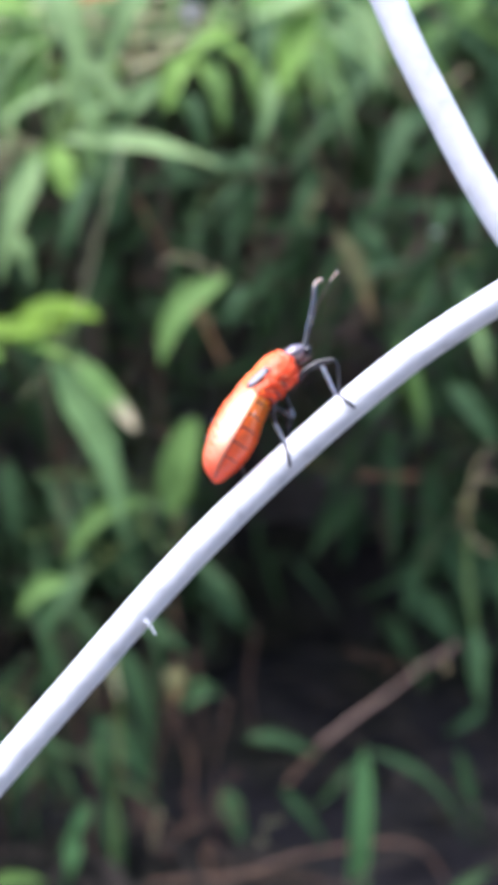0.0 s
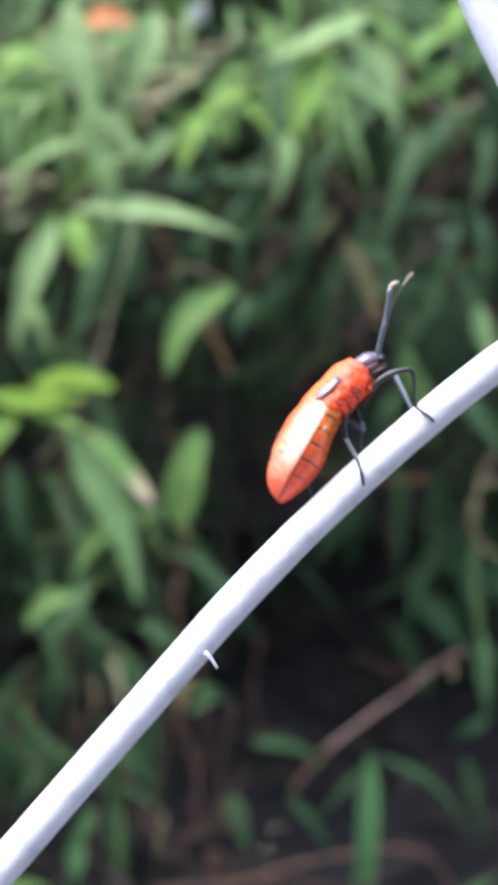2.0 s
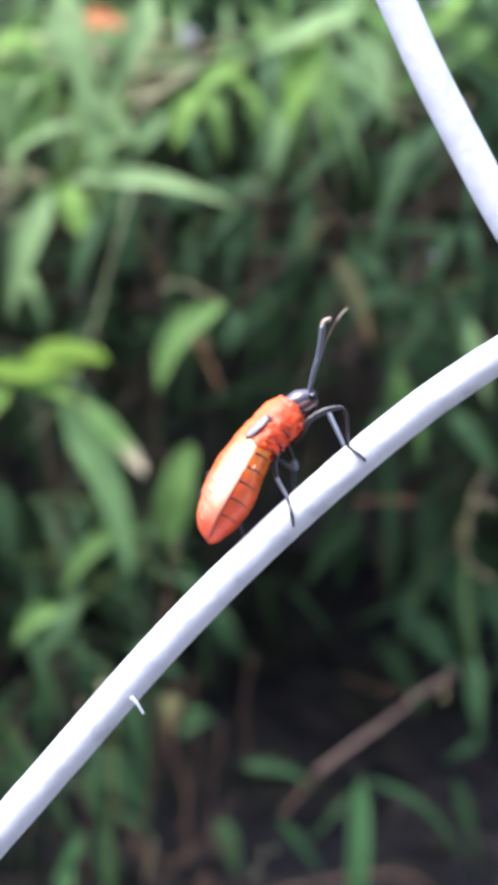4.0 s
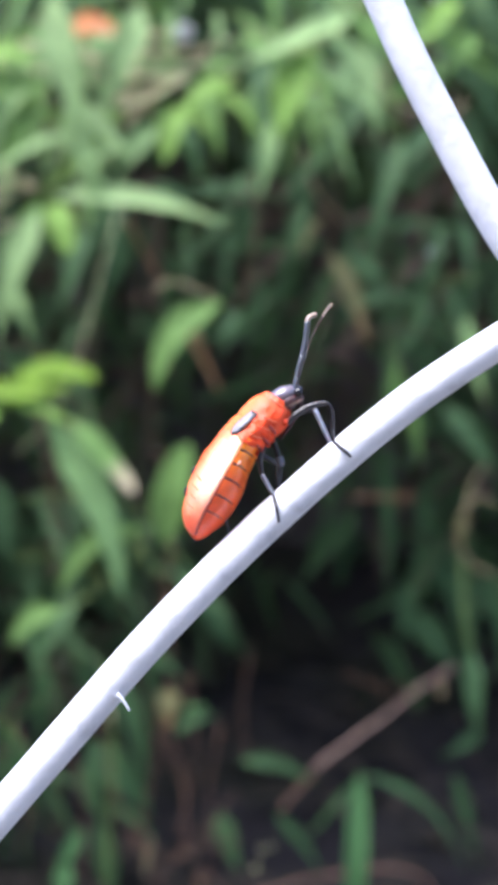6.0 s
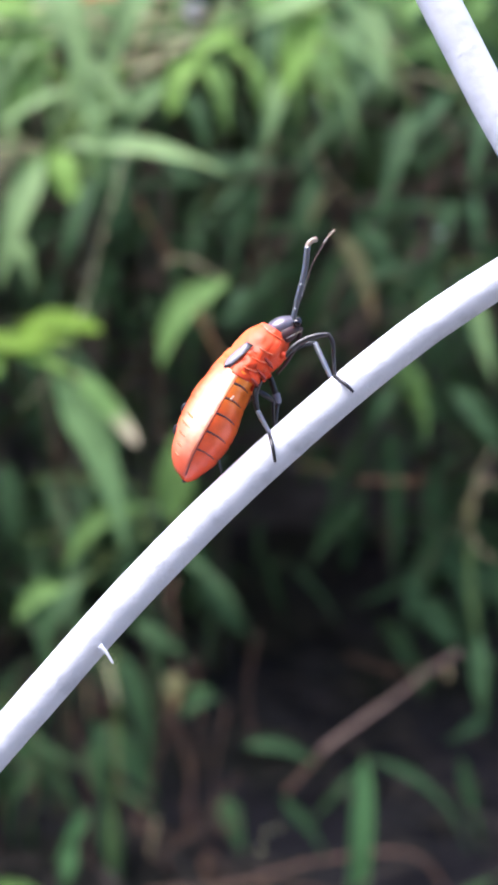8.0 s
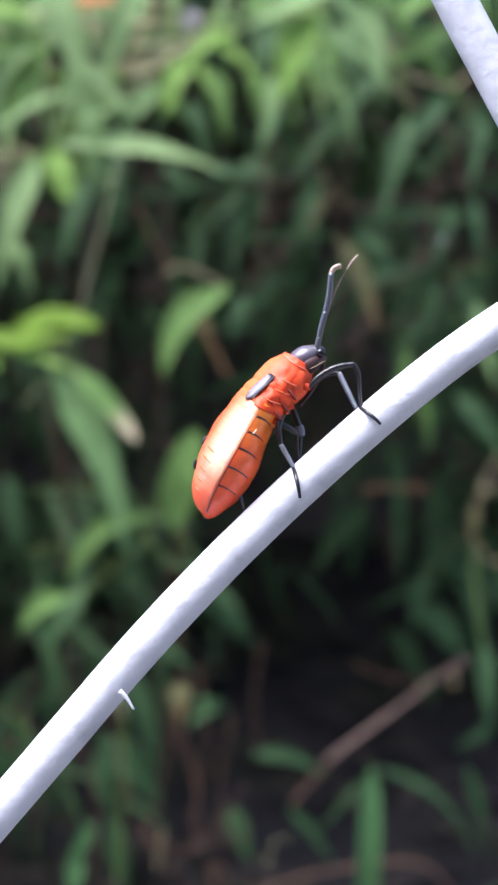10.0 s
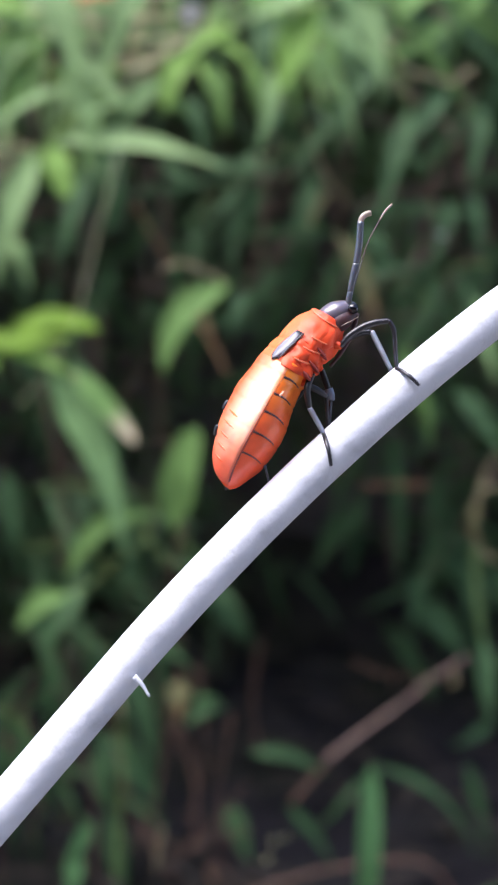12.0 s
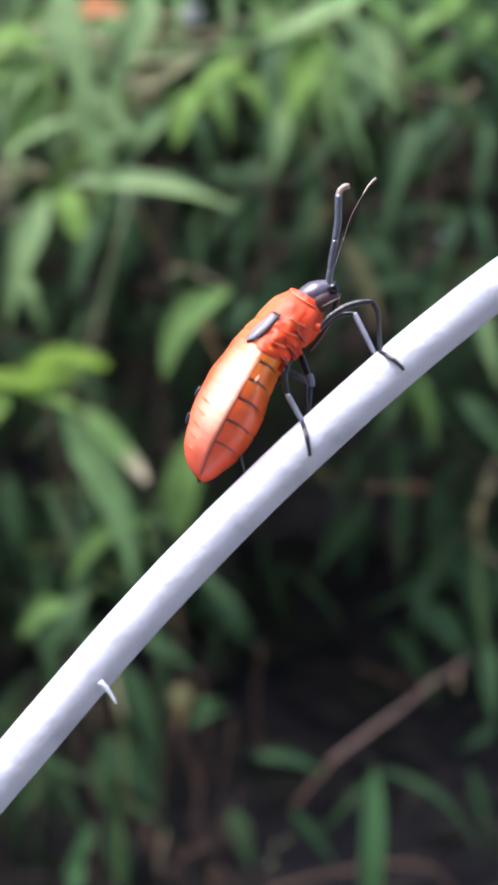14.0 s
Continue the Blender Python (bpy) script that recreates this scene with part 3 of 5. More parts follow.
leaf(sprig_inner, (-0.041, 1.100, 0.730), (-0.001, 1.085, 0.710), 0.0204, "dim_green", 0, 0, 0.4)
leaf(sprig_inner, (-0.013, 1.120, 0.695), (-0.018, 1.105, 0.610), 0.0134, "dim_green", 0, 0, 0.4)
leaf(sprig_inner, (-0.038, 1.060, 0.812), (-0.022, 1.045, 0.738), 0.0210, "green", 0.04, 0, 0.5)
leaf(sprig_inner, (0.030, 1.060, 0.800), (0.006, 1.045, 0.726), 0.0200, "dim_green", 0.03, 0, 0.5)
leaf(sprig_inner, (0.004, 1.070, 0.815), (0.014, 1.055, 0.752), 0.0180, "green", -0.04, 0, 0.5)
leaf(sprig_inner, (-0.060, 1.070, 0.786), (-0.040, 1.055, 0.716), 0.0190, "dim_green", 0.03, 0, 0.5)
sprig_side = branch("bamboo_sprig", "hanging bamboo leaves, one yellowing at its tip", "bamboo", 0.1)
stalk(sprig_side, [(0.180, 1.030, 0.748), (0.188, 1.030, 0.713), (0.200, 1.030, 0.686)], 0.00076, "red_stalk")
leaf(sprig_side, (0.082, 1.030, 0.646), (0.114, 1.015, 0.560), 0.0202, "yellowing", 0.03, 0, 0.5)
leaf(sprig_side, (0.210, 1.050, 0.590), (0.226, 1.035, 0.507), 0.0172, "pale", -0.02, 0, 0.3)
leaf(sprig_side, (0.153, 1.100, 0.551), (0.142, 1.085, 0.495), 0.0120, "green", 0, 0, 0.4)
leaf(sprig_side, (0.154, 1.100, 0.537), (0.173, 1.085, 0.448), 0.0144, "green", 0.03, 0, 0.4)
leaf(sprig_side, (0.139, 1.120, 0.509), (0.117, 1.105, 0.459), 0.0134, "dim_green", 0, 0, 0.4)
leaf(sprig_side, (0.203, 1.120, 0.509), (0.249, 1.105, 0.443), 0.0256, "dim_green", 0, 0, 0.4)
sprig_curled = branch("bamboo_sprig", "bamboo twig with two blunt curved green leaves", "bamboo", 0.1)
stalk(sprig_curled, [(-0.076, 0.970, 0.603), (-0.061, 0.970, 0.611), (-0.038, 0.970, 0.602), (-0.020, 0.970, 0.592)], 0.00081, "stalk")
stalk(sprig_curled, [(-0.104, 1.020, 0.674), (-0.088, 1.020, 0.643), (-0.074, 1.020, 0.621)], 0.00096, "rust_stalk")
stalk(sprig_curled, [(-0.052, 1.020, 0.576), (-0.042, 1.020, 0.558), (-0.031, 1.020, 0.539), (-0.022, 1.020, 0.519)], 0.00128, "rust_stalk")
stalk(sprig_curled, [(-0.044, 1.000, 0.574), (-0.033, 1.000, 0.554)], 0.00084, "rust_stalk")
leaf(sprig_curled, (-0.018, 0.950, 0.590), (-0.074, 0.935, 0.515), 0.0269, "green", -0.15, 0.3, 0.45)
leaf(sprig_curled, (-0.066, 0.950, 0.384), (-0.047, 0.950, 0.470), 0.0300, "green", 0.04, 0.8, 0.6)
leaf(sprig_curled, (-0.006, 1.050, 0.597), (-0.019, 1.035, 0.552), 0.0149, "dim_green", 0, 0, 0.4)
stalk(sprig_curled, [(-0.062, 1.000, 0.385), (-0.071, 1.000, 0.336), (-0.077, 1.000, 0.304)], 0.00094, "red_stalk")
sprig_low = branch("bamboo_sprig", "spray of yellow-green bamboo leaves, one with a withered tip", "bamboo", 0.85)
stalk(sprig_low, [(-0.237, 0.960, 0.529), (-0.203, 0.960, 0.527), (-0.168, 0.960, 0.513), (-0.148, 0.960, 0.504)], 0.00121, "green_stalk")
leaf(sprig_low, (-0.196, 0.950, 0.538), (-0.122, 0.935, 0.539), 0.0238, "young", 0.1, 0.7, 0.6)
leaf(sprig_low, (-0.226, 0.935, 0.532), (-0.139, 0.920, 0.532), 0.0204, "young", -0.08, 0.1, 0.8)
leaf(sprig_low, (-0.201, 0.930, 0.521), (-0.141, 0.915, 0.501), 0.0132, "fresh", 0.03, 0.1, 0.8)
leaf(sprig_low, (-0.144, 0.925, 0.505), (-0.088, 0.910, 0.443), 0.0175, "withered", 0.02, 0.55, 0.6)
leaf(sprig_low, (-0.163, 0.940, 0.503), (-0.098, 0.910, 0.360), 0.0318, "soft", 0.05, 0.12, 0.8)
leaf(sprig_low, (-0.204, 0.935, 0.520), (-0.226, 0.920, 0.472), 0.0204, "fresh", -0.05, 0, 0.5)
leaf(sprig_low, (-0.191, 0.950, 0.537), (-0.186, 0.935, 0.552), 0.0093, "young", 0, 0, 0.5)
stalk(sprig_low, [(-0.118, 0.922, 0.479), (-0.127, 0.922, 0.486), (-0.142, 0.922, 0.502)], 0.00068, "stalk")
sprig_lower = branch("bamboo_sprig", "bamboo twig with short blunt leaves curving down", "bamboo", 0.12)
stalk(sprig_lower, [(-0.083, 0.980, 0.396), (-0.091, 0.980, 0.378), (-0.098, 0.980, 0.363)], 0.00082, "green_stalk")
leaf(sprig_lower, (-0.084, 0.950, 0.399), (-0.153, 0.935, 0.345), 0.0197, "green", -0.17, 0.25, 0.5)
leaf(sprig_lower, (-0.155, 0.950, 0.330), (-0.192, 0.935, 0.303), 0.0197, "green", -0.16, 0.3, 0.5)
leaf(sprig_lower, (-0.149, 1.000, 0.335), (-0.183, 0.985, 0.275), 0.0218, "dim_green", 0, 0, 0.3)
stalk(sprig_lower, [(-0.158, 0.970, 0.326), (-0.135, 0.970, 0.338), (-0.105, 0.970, 0.364)], 0.00061, "green_stalk")
dry_twig = branch("dry_twig", "bare pinkish-brown dead twig leaning across the dark gap", "twig", 0)
stalk(dry_twig, [(0.036, 1.090, 0.113), (0.055, 1.090, 0.135), (0.074, 1.090, 0.156)], 0.00126, "red_stalk")
stalk(dry_twig, [(0.070, 1.090, 0.154), (0.096, 1.090, 0.174), (0.124, 1.090, 0.194), (0.154, 1.090, 0.216)], 0.00225, "pink_stalk")
stalk(dry_twig, [(0.154, 1.100, 0.213), (0.172, 1.100, 0.228), (0.189, 1.100, 0.238), (0.208, 1.100, 0.251)], 0.00165, "pink_stalk")
stalk(dry_twig, [(0.192, 1.100, 0.239), (0.196, 1.100, 0.229), (0.194, 1.100, 0.221)], 0.00092, "stalk")
sprig_gap = branch("bamboo_sprig", "dim bamboo leaves hanging at the edge of the dark gap", "bamboo", 0)
stalk(sprig_gap, [(0.222, 1.130, 0.352), (0.224, 1.130, 0.300), (0.230, 1.130, 0.253)], 0.00095, "green_stalk")
leaf(sprig_gap, (0.228, 1.120, 0.263), (0.234, 1.105, 0.174), 0.0225, "dim_green", -0.05, 0, 0.5)
leaf(sprig_gap, (0.226, 1.492, 0.251), (0.282, 1.477, 0.168), 0.0309, "dim_green", 0.03, 0, 0.5)
leaf(sprig_gap, (0.222, 1.505, 0.288), (0.209, 1.490, 0.206), 0.0213, "dim_green", 0, 0, 0.5)
leaf(sprig_gap, (0.287, 1.518, 0.299), (0.309, 1.503, 0.175), 0.0381, "dim_green", 0, 0, 0.5)
leaf(sprig_gap, (0.331, 1.518, 0.303), (0.355, 1.503, 0.187), 0.0281, "dim_green", 0, 0, 0.5)
leaf(sprig_gap, (0.204, 1.584, 0.469), (0.205, 1.569, 0.277), 0.0225, "dim_green", 0, 0, 0.5)
leaf(sprig_gap, (0.168, 1.716, 0.372), (0.148, 1.701, 0.258), 0.0281, "dim_green", 0, 0, 0.5)
leaf(sprig_gap, (0.138, 1.782, 0.360), (0.100, 1.767, 0.259), 0.0272, "dim_green", 0, 0, 0.5)
leaf(sprig_gap, (0.273, 1.650, 0.427), (0.250, 1.635, 0.274), 0.0306, "dim_green", 0, 0, 0.5)
leaf(sprig_gap, (0.306, 1.492, 0.087), (0.269, 1.477, 0.061), 0.0163, "dim_green", 0, 0, 0.5)
stalk(sprig_gap, [(0.106, 1.200, 0.227), (0.143, 1.200, 0.212), (0.190, 1.200, 0.208)], 0.00063, "red_stalk")
stalk(sprig_gap, [(0.054, 1.200, 0.429), (0.075, 1.200, 0.427), (0.094, 1.200, 0.424)], 0.00055, "rust_stalk")
stalk(sprig_gap, [(0.118, 1.200, 0.413), (0.149, 1.200, 0.413), (0.187, 1.200, 0.411)], 0.00055, "rust_stalk")
stalk(sprig_gap, [(0.163, 1.200, 0.414), (0.187, 1.200, 0.416)], 0.00045, "rust_stalk")
low_shoot = branch("bamboo_shoot", "low bamboo shoot with blue-green drooping leaves", "bamboo", 0)
stalk(low_shoot, [(-0.137, 1.130, 0.245), (-0.131, 1.130, 0.151), (-0.136, 1.130, 0.063), (-0.142, 1.130, -0.025)], 0.00118, "green_stalk")
leaf(low_shoot, (-0.141, 1.220, 0.225), (-0.103, 1.205, 0.103), 0.0279, "dim_green", 0.04, 0, 0.6)
leaf(low_shoot, (-0.129, 1.243, 0.252), (-0.065, 1.228, 0.213), 0.0203, "dim_green", 0.05, 0, 0.5)
leaf(low_shoot, (-0.222, 1.243, 0.121), (-0.264, 1.228, 0.053), 0.0217, "dim_green", 0.03, 0, 0.5)
leaf(low_shoot, (-0.176, 1.266, 0.135), (-0.103, 1.251, 0.057), 0.0414, "dim_green", 0.05, 0.1, 0.4)
leaf(low_shoot, (-0.176, 1.254, 0.118), (-0.152, 1.239, 0.045), 0.0301, "dim_green", 0, 0, 0.5)
leaf(low_shoot, (-0.143, 1.232, 0.076), (-0.095, 1.217, 0.047), 0.0081, "grass", 0, 0, 0.5)
leaf(low_shoot, (-0.156, 1.090, 0.097), (-0.184, 1.075, 0.048), 0.0155, "grass", 0, 0, 0.5)
leaf(low_shoot, (-0.166, 1.080, 0.066), (-0.178, 1.065, 0.014), 0.0159, "grass", 0, 0.1, 0.5)
leaf(low_shoot, (-0.160, 1.243, 0.056), (-0.140, 1.228, -0.053), 0.0258, "dim_green", 0, 0, 0.5)
leaf(low_shoot, (-0.251, 1.060, 0.025), (-0.190, 1.045, 0.034), 0.0150, "green", 0.08, 0.1, 0.6)
leaf(low_shoot, (-0.029, 1.288, 0.049), (-0.004, 1.273, -0.018), 0.0267, "dim_green", 0, 0, 0.5)
leaf(low_shoot, (-0.049, 1.356, 0.289), (-0.014, 1.341, 0.228), 0.0325, "dim_green", 0, 0, 0.5)
leaf(low_shoot, (-0.271, 1.243, 0.431), (-0.255, 1.228, 0.329), 0.0271, "dim_green", 0, 0, 0.4)
stalk(low_shoot, [(-0.125, 0.990, 0.260), (-0.120, 0.990, 0.243), (-0.115, 0.990, 0.222)], 0.00165, "straw")
stalk(low_shoot, [(-0.158, 1.100, 0.219), (-0.156, 1.100, 0.179)], 0.00081, "stalk")
stalk(low_shoot, [(-0.088, 1.090, 0.089), (-0.096, 1.090, 0.048)], 0.00080, "stalk")
seedling = branch("seedling", "small young plant with short leaves among the litter", "seedling", 0)
stalk(seedling, [(-0.072, 1.120, 0.236), (-0.076, 1.120, 0.201), (-0.079, 1.120, 0.172), (-0.060, 1.120, 0.128), (-0.055, 1.120, 0.061)], 0.00094, "red_stalk")
leaf(seedling, (-0.072, 1.100, 0.229), (-0.071, 1.085, 0.195), 0.0216, "yellowing", 0, 0.1, 0.5)
leaf(seedling, (-0.066, 1.090, 0.189), (-0.026, 1.075, 0.209), 0.0143, "dim_green", 0.06, 0, 0.6)
leaf(seedling, (-0.059, 1.100, 0.208), (-0.033, 1.085, 0.215), 0.0084, "grass", 0, 0, 0.6)
stalk_bundle = branch("stalk_bundle", "bundle of dry tan bamboo stalks tangled in old growth", "stalks", 0.5)
stalk(stalk_bundle, [(-0.199, 1.000, 0.839), (-0.162, 1.000, 0.832), (-0.124, 1.000, 0.824)], 0.00157, "stalk")
stalk(stalk_bundle, [(-0.162, 1.004, 0.852), (-0.131, 1.004, 0.850), (-0.099, 1.004, 0.847)], 0.00168, "stalk")
stalk(stalk_bundle, [(-0.101, 1.008, 0.853), (-0.056, 1.008, 0.849)], 0.00169, "stalk")
stalk(stalk_bundle, [(-0.156, 1.012, 0.835), (-0.127, 1.012, 0.827)], 0.00170, "straw")
stalk(stalk_bundle, [(-0.104, 1.000, 0.828), (-0.063, 1.000, 0.830), (-0.017, 1.000, 0.835)], 0.00136, "stalk")
stalk(stalk_bundle, [(-0.102, 1.004, 0.810), (-0.057, 1.004, 0.814)], 0.00189, "straw")
stalk(stalk_bundle, [(-0.059, 1.008, 0.817), (-0.030, 1.008, 0.826)], 0.00159, "straw")
stalk(stalk_bundle, [(-0.120, 1.012, 0.791), (-0.090, 1.012, 0.800), (-0.056, 1.012, 0.811)], 0.00159, "stalk")
stalk(stalk_bundle, [(-0.111, 1.000, 0.781), (-0.079, 1.000, 0.792), (-0.047, 1.000, 0.811)], 0.00189, "straw")
stalk(stalk_bundle, [(-0.099, 1.004, 0.779), (-0.074, 1.004, 0.794)], 0.00158, "stalk")
stalk(stalk_bundle, [(-0.110, 1.008, 0.769), (-0.079, 1.008, 0.786)], 0.00137, "stalk")
stalk(stalk_bundle, [(-0.192, 1.012, 0.819), (-0.173, 1.012, 0.821)], 0.00117, "straw")
stalk(stalk_bundle, [(-0.234, 1.000, 0.828), (-0.212, 1.000, 0.816)], 0.00126, "straw")
stalk(stalk_bundle, [(-0.174, 1.004, 0.793), (-0.191, 1.004, 0.771), (-0.205, 1.004, 0.749)], 0.00105, "stalk")
stalk(stalk_bundle, [(-0.148, 1.008, 0.852), (-0.139, 1.008, 0.831), (-0.136, 1.008, 0.805)], 0.00116, "stalk")
stalk(stalk_bundle, [(-0.084, 1.012, 0.849), (-0.096, 1.012, 0.826), (-0.106, 1.012, 0.805)], 0.00138, "stalk")
stalk(stalk_bundle, [(-0.027, 1.000, 0.842), (-0.006, 1.000, 0.841)], 0.00105, "straw")
stalk(stalk_bundle, [(-0.235, 1.004, 0.710), (-0.206, 1.004, 0.714), (-0.184, 1.004, 0.711)], 0.00105, "straw")
stalk(stalk_bundle, [(-0.235, 1.008, 0.698), (-0.204, 1.008, 0.707), (-0.184, 1.008, 0.711)], 0.00106, "stalk")
stalk(stalk_bundle, [(-0.221, 1.012, 0.728), (-0.185, 1.012, 0.714)], 0.00106, "stalk")
stalk(stalk_bundle, [(-0.233, 1.000, 0.682), (-0.210, 1.000, 0.698)], 0.00094, "straw")
stalk(stalk_bundle, [(-0.224, 1.004, 0.671), (-0.203, 1.004, 0.680)], 0.00095, "straw")
stalk(stalk_bundle, [(-0.236, 1.008, 0.719), (-0.209, 1.008, 0.710)], 0.00095, "stalk")
stalk(stalk_bundle, [(-0.103, 1.012, 0.774), (-0.092, 1.012, 0.751)], 0.00127, "straw")
stalk(stalk_bundle, [(-0.157, 1.000, 0.859), (-0.157, 1.000, 0.838), (-0.151, 1.000, 0.817)], 0.00105, "red_stalk")
leaf(stalk_bundle, (-0.063, 0.990, 0.865), (-0.062, 0.975, 0.816), 0.0081, "pale", 0, 0, 0.5)
leaf(stalk_bundle, (-0.023, 0.990, 0.865), (-0.020, 0.975, 0.810), 0.0081, "pale", 0, 0, 0.5)
dead_leaf = branch("dead_leaf", "curled orange dead leaf caught in the stalks", "leaf", 0.4)
leaf(dead_leaf, (-0.154, 0.970, 0.835), (-0.107, 0.955, 0.831), 0.0243, "dead", 0.1, 0.3, 0.5)
stalk(dead_leaf, [(-0.156, 0.965, 0.830), (-0.109, 0.965, 0.830)], 0.00081, "straw")
sprig_drooping = branch("bamboo_sprig", "bamboo sprig with long dark green leaves hanging straight down", "bamboo", 0.05)
stalk(sprig_drooping, [(0.204, 1.613, 0.579), (0.206, 1.613, 0.463), (0.220, 1.613, 0.396), (0.279, 1.613, 0.321)], 0.00127, "red_stalk")
leaf(sprig_drooping, (0.192, 1.536, 0.474), (0.198, 1.536, 0.255), 0.0253, "dim_green", 0.02, 0.0, 0.35)
leaf(sprig_drooping, (0.227, 1.587, 0.545), (0.234, 1.587, 0.482), 0.0162, "fresh", 0, 0.0, 0.35)
leaf(sprig_drooping, (0.175, 1.600, 0.524), (0.164, 1.600, 0.459), 0.0176, "dim_green", 0, 0.0, 0.35)
leaf(sprig_drooping, (0.172, 1.690, 0.385), (0.083, 1.690, 0.267), 0.0292, "dim_green", 0.03, 0.0, 0.35)
leaf(sprig_drooping, (0.164, 1.702, 0.367), (0.142, 1.702, 0.264), 0.0241, "dim_green", 0, 0.0, 0.35)
leaf(sprig_drooping, (0.278, 1.638, 0.340), (0.223, 1.638, 0.186), 0.0245, "dim_green", 0.03, 0.0, 0.35)
leaf(sprig_drooping, (0.252, 1.664, 0.532), (0.332, 1.664, 0.446), 0.0288, "dim_green", 0.03, 0.0, 0.35)
sprig_right = branch("bamboo_sprig", "bamboo sprig with broad leaves in half shade", "bamboo", 0.05)
stalk(sprig_right, [(0.364, 1.587, 0.446), (0.323, 1.587, 0.389), (0.283, 1.587, 0.323), (0.233, 1.587, 0.257)], 0.00125, "red_stalk")
leaf(sprig_right, (0.265, 1.536, 0.327), (0.321, 1.536, 0.070), 0.0278, "dim_green", 0.04, 0.0, 0.35)
leaf(sprig_right, (0.221, 1.562, 0.257), (0.279, 1.562, 0.162), 0.0221, "dim_green", -0.04, 0.0, 0.35)
leaf(sprig_right, (0.284, 1.600, 0.339), (0.367, 1.600, 0.207), 0.0239, "dim_green", 0.03, 0.0, 0.35)
leaf(sprig_right, (0.346, 1.613, 0.067), (0.279, 1.613, 0.026), 0.0190, "dim_green", 0.06, 0.0, 0.35)
leaf(sprig_right, (0.334, 1.600, 0.529), (0.371, 1.600, 0.398), 0.0277, "dim_green", 0, 0.0, 0.35)
leaf(sprig_right, (0.219, 1.728, 0.177), (0.273, 1.728, 0.061), 0.0272, "dim_green", 0, 0.0, 0.35)
grass_clump = branch("grass_clump", "clump of broad green grass blades bending over", "grass", 0)
leaf(grass_clump, (0.100, 1.050, -0.008), (0.109, 1.050, 0.160), 0.0211, "grass", 0, 0.75, 0.35)
leaf(grass_clump, (0.117, 1.110, 0.142), (0.222, 1.110, 0.044), 0.0105, "dim_green", 0.14, 0.0, 0.35)
leaf(grass_clump, (0.032, 1.100, 0.107), (0.078, 1.100, 0.045), 0.0122, "dim_green", 0.05, 0.0, 0.35)
leaf(grass_clump, (-0.003, 1.160, 0.142), (0.076, 1.160, 0.118), 0.0163, "dim_green", 0.1, 0.0, 0.35)
leaf(grass_clump, (0.108, 1.120, 0.129), (0.061, 1.120, 0.074), 0.0090, "dim_green", 0, 0.0, 0.35)
leaf(grass_clump, (0.200, 1.120, -0.015), (0.257, 1.120, 0.026), 0.0146, "dim_green", 0.06, 0.0, 0.35)
leaf(grass_clump, (0.245, 1.300, 0.091), (0.274, 1.300, -0.023), 0.0170, "dim_green", 0, 0.0, 0.35)
runner = branch("dry_runner", "curved dry brown runner stem lying over the litter", "vine", 0)
stalk(runner, [(-0.101, 1.120, 0.006), (-0.032, 1.120, 0.008), (0.026, 1.120, 0.025), (0.061, 1.120, 0.035), (0.136, 1.120, 0.046), (0.176, 1.120, 0.038), (0.200, 1.120, 0.005)], 0.00150, "red_stalk")
stalk(runner, [(-0.072, 1.120, 0.009), (-0.003, 1.120, 0.014), (0.061, 1.120, 0.010), (0.107, 1.120, -0.001)], 0.00113, "red_stalk")
dry_stem = branch("tangled_vine", "thin tangled tan stems with a withered leaf", "vine", 0)
stalk(dry_stem, [(0.301, 1.120, -0.038), (0.295, 1.120, 0.187), (0.263, 1.120, 0.332)], 0.00090, "stalk")
stalk(dry_stem, [(0.246, 1.120, 0.453), (0.228, 1.120, 0.418), (0.220, 1.120, 0.369), (0.233, 1.120, 0.346), (0.251, 1.120, 0.338)], 0.00090, "stalk")
stalk(dry_stem, [(0.226, 1.120, 0.413), (0.245, 1.120, 0.415), (0.257, 1.120, 0.407)], 0.00090, "stalk")
leaf(dry_stem, (0.221, 1.120, 0.401), (0.216, 1.120, 0.361), 0.0113, "yellowing", 0, 0.0, 0.35)


def glint_ring(at, size, label, mat="white"):
    """A blurred glint shaped as a pale ring round a bead, facing the camera."""
    thing = tagged(new("glint_mark"), label, "seed")
    thing.location = at
    ring = [(size * math.cos(0.7 * k), 0, size * math.sin(0.7 * k)) for k in range(9)]
    part("rim", tube(ring, size * 0.28, 8, 5, 0.1, 300), MATS[mat], thing)
    bm = bmesh.new()
    bmesh.ops.create_uvsphere(bm, u_segments=12, v_segments=8, radius=size * 0.42)
    part("bead", bm, MATS[mat], thing)


glint_ring((-0.049, 0.955, 0.820), 0.0062, "blurred glint among tan stalks, modelled as a tiny white ring")
glint_ring((0.167, 0.955, 0.853), 0.0040, "blurred glint on a green sprig, modelled as a tiny white ring")
glint_ring((0.169, 1.000, 0.640), 0.0020, "glint on a hanging leaf, modelled as a white speck")
for at, size in (((0.064, 1.030, 0.780), 0.0026), ((0.063, 1.030, 0.769), 0.0018), ((0.066, 1.030, 0.752), 0.0016)):
    glint_ring(at, size, "glint on a dim leaf inside the hedge, modelled as a white speck")
for at, size in (((0.018, 1.090, 0.076), 0.0016), ((0.030, 1.095, 0.078), 0.0013), ((0.012, 1.085, 0.060), 0.0018)):
    glint_ring(at, size, "cream glint over the litter, modelled as a small ring", "straw")
bare_twigs = branch("dead_twigs", "thin brown dead twigs hanging inside the hedge", "twigs", 0)
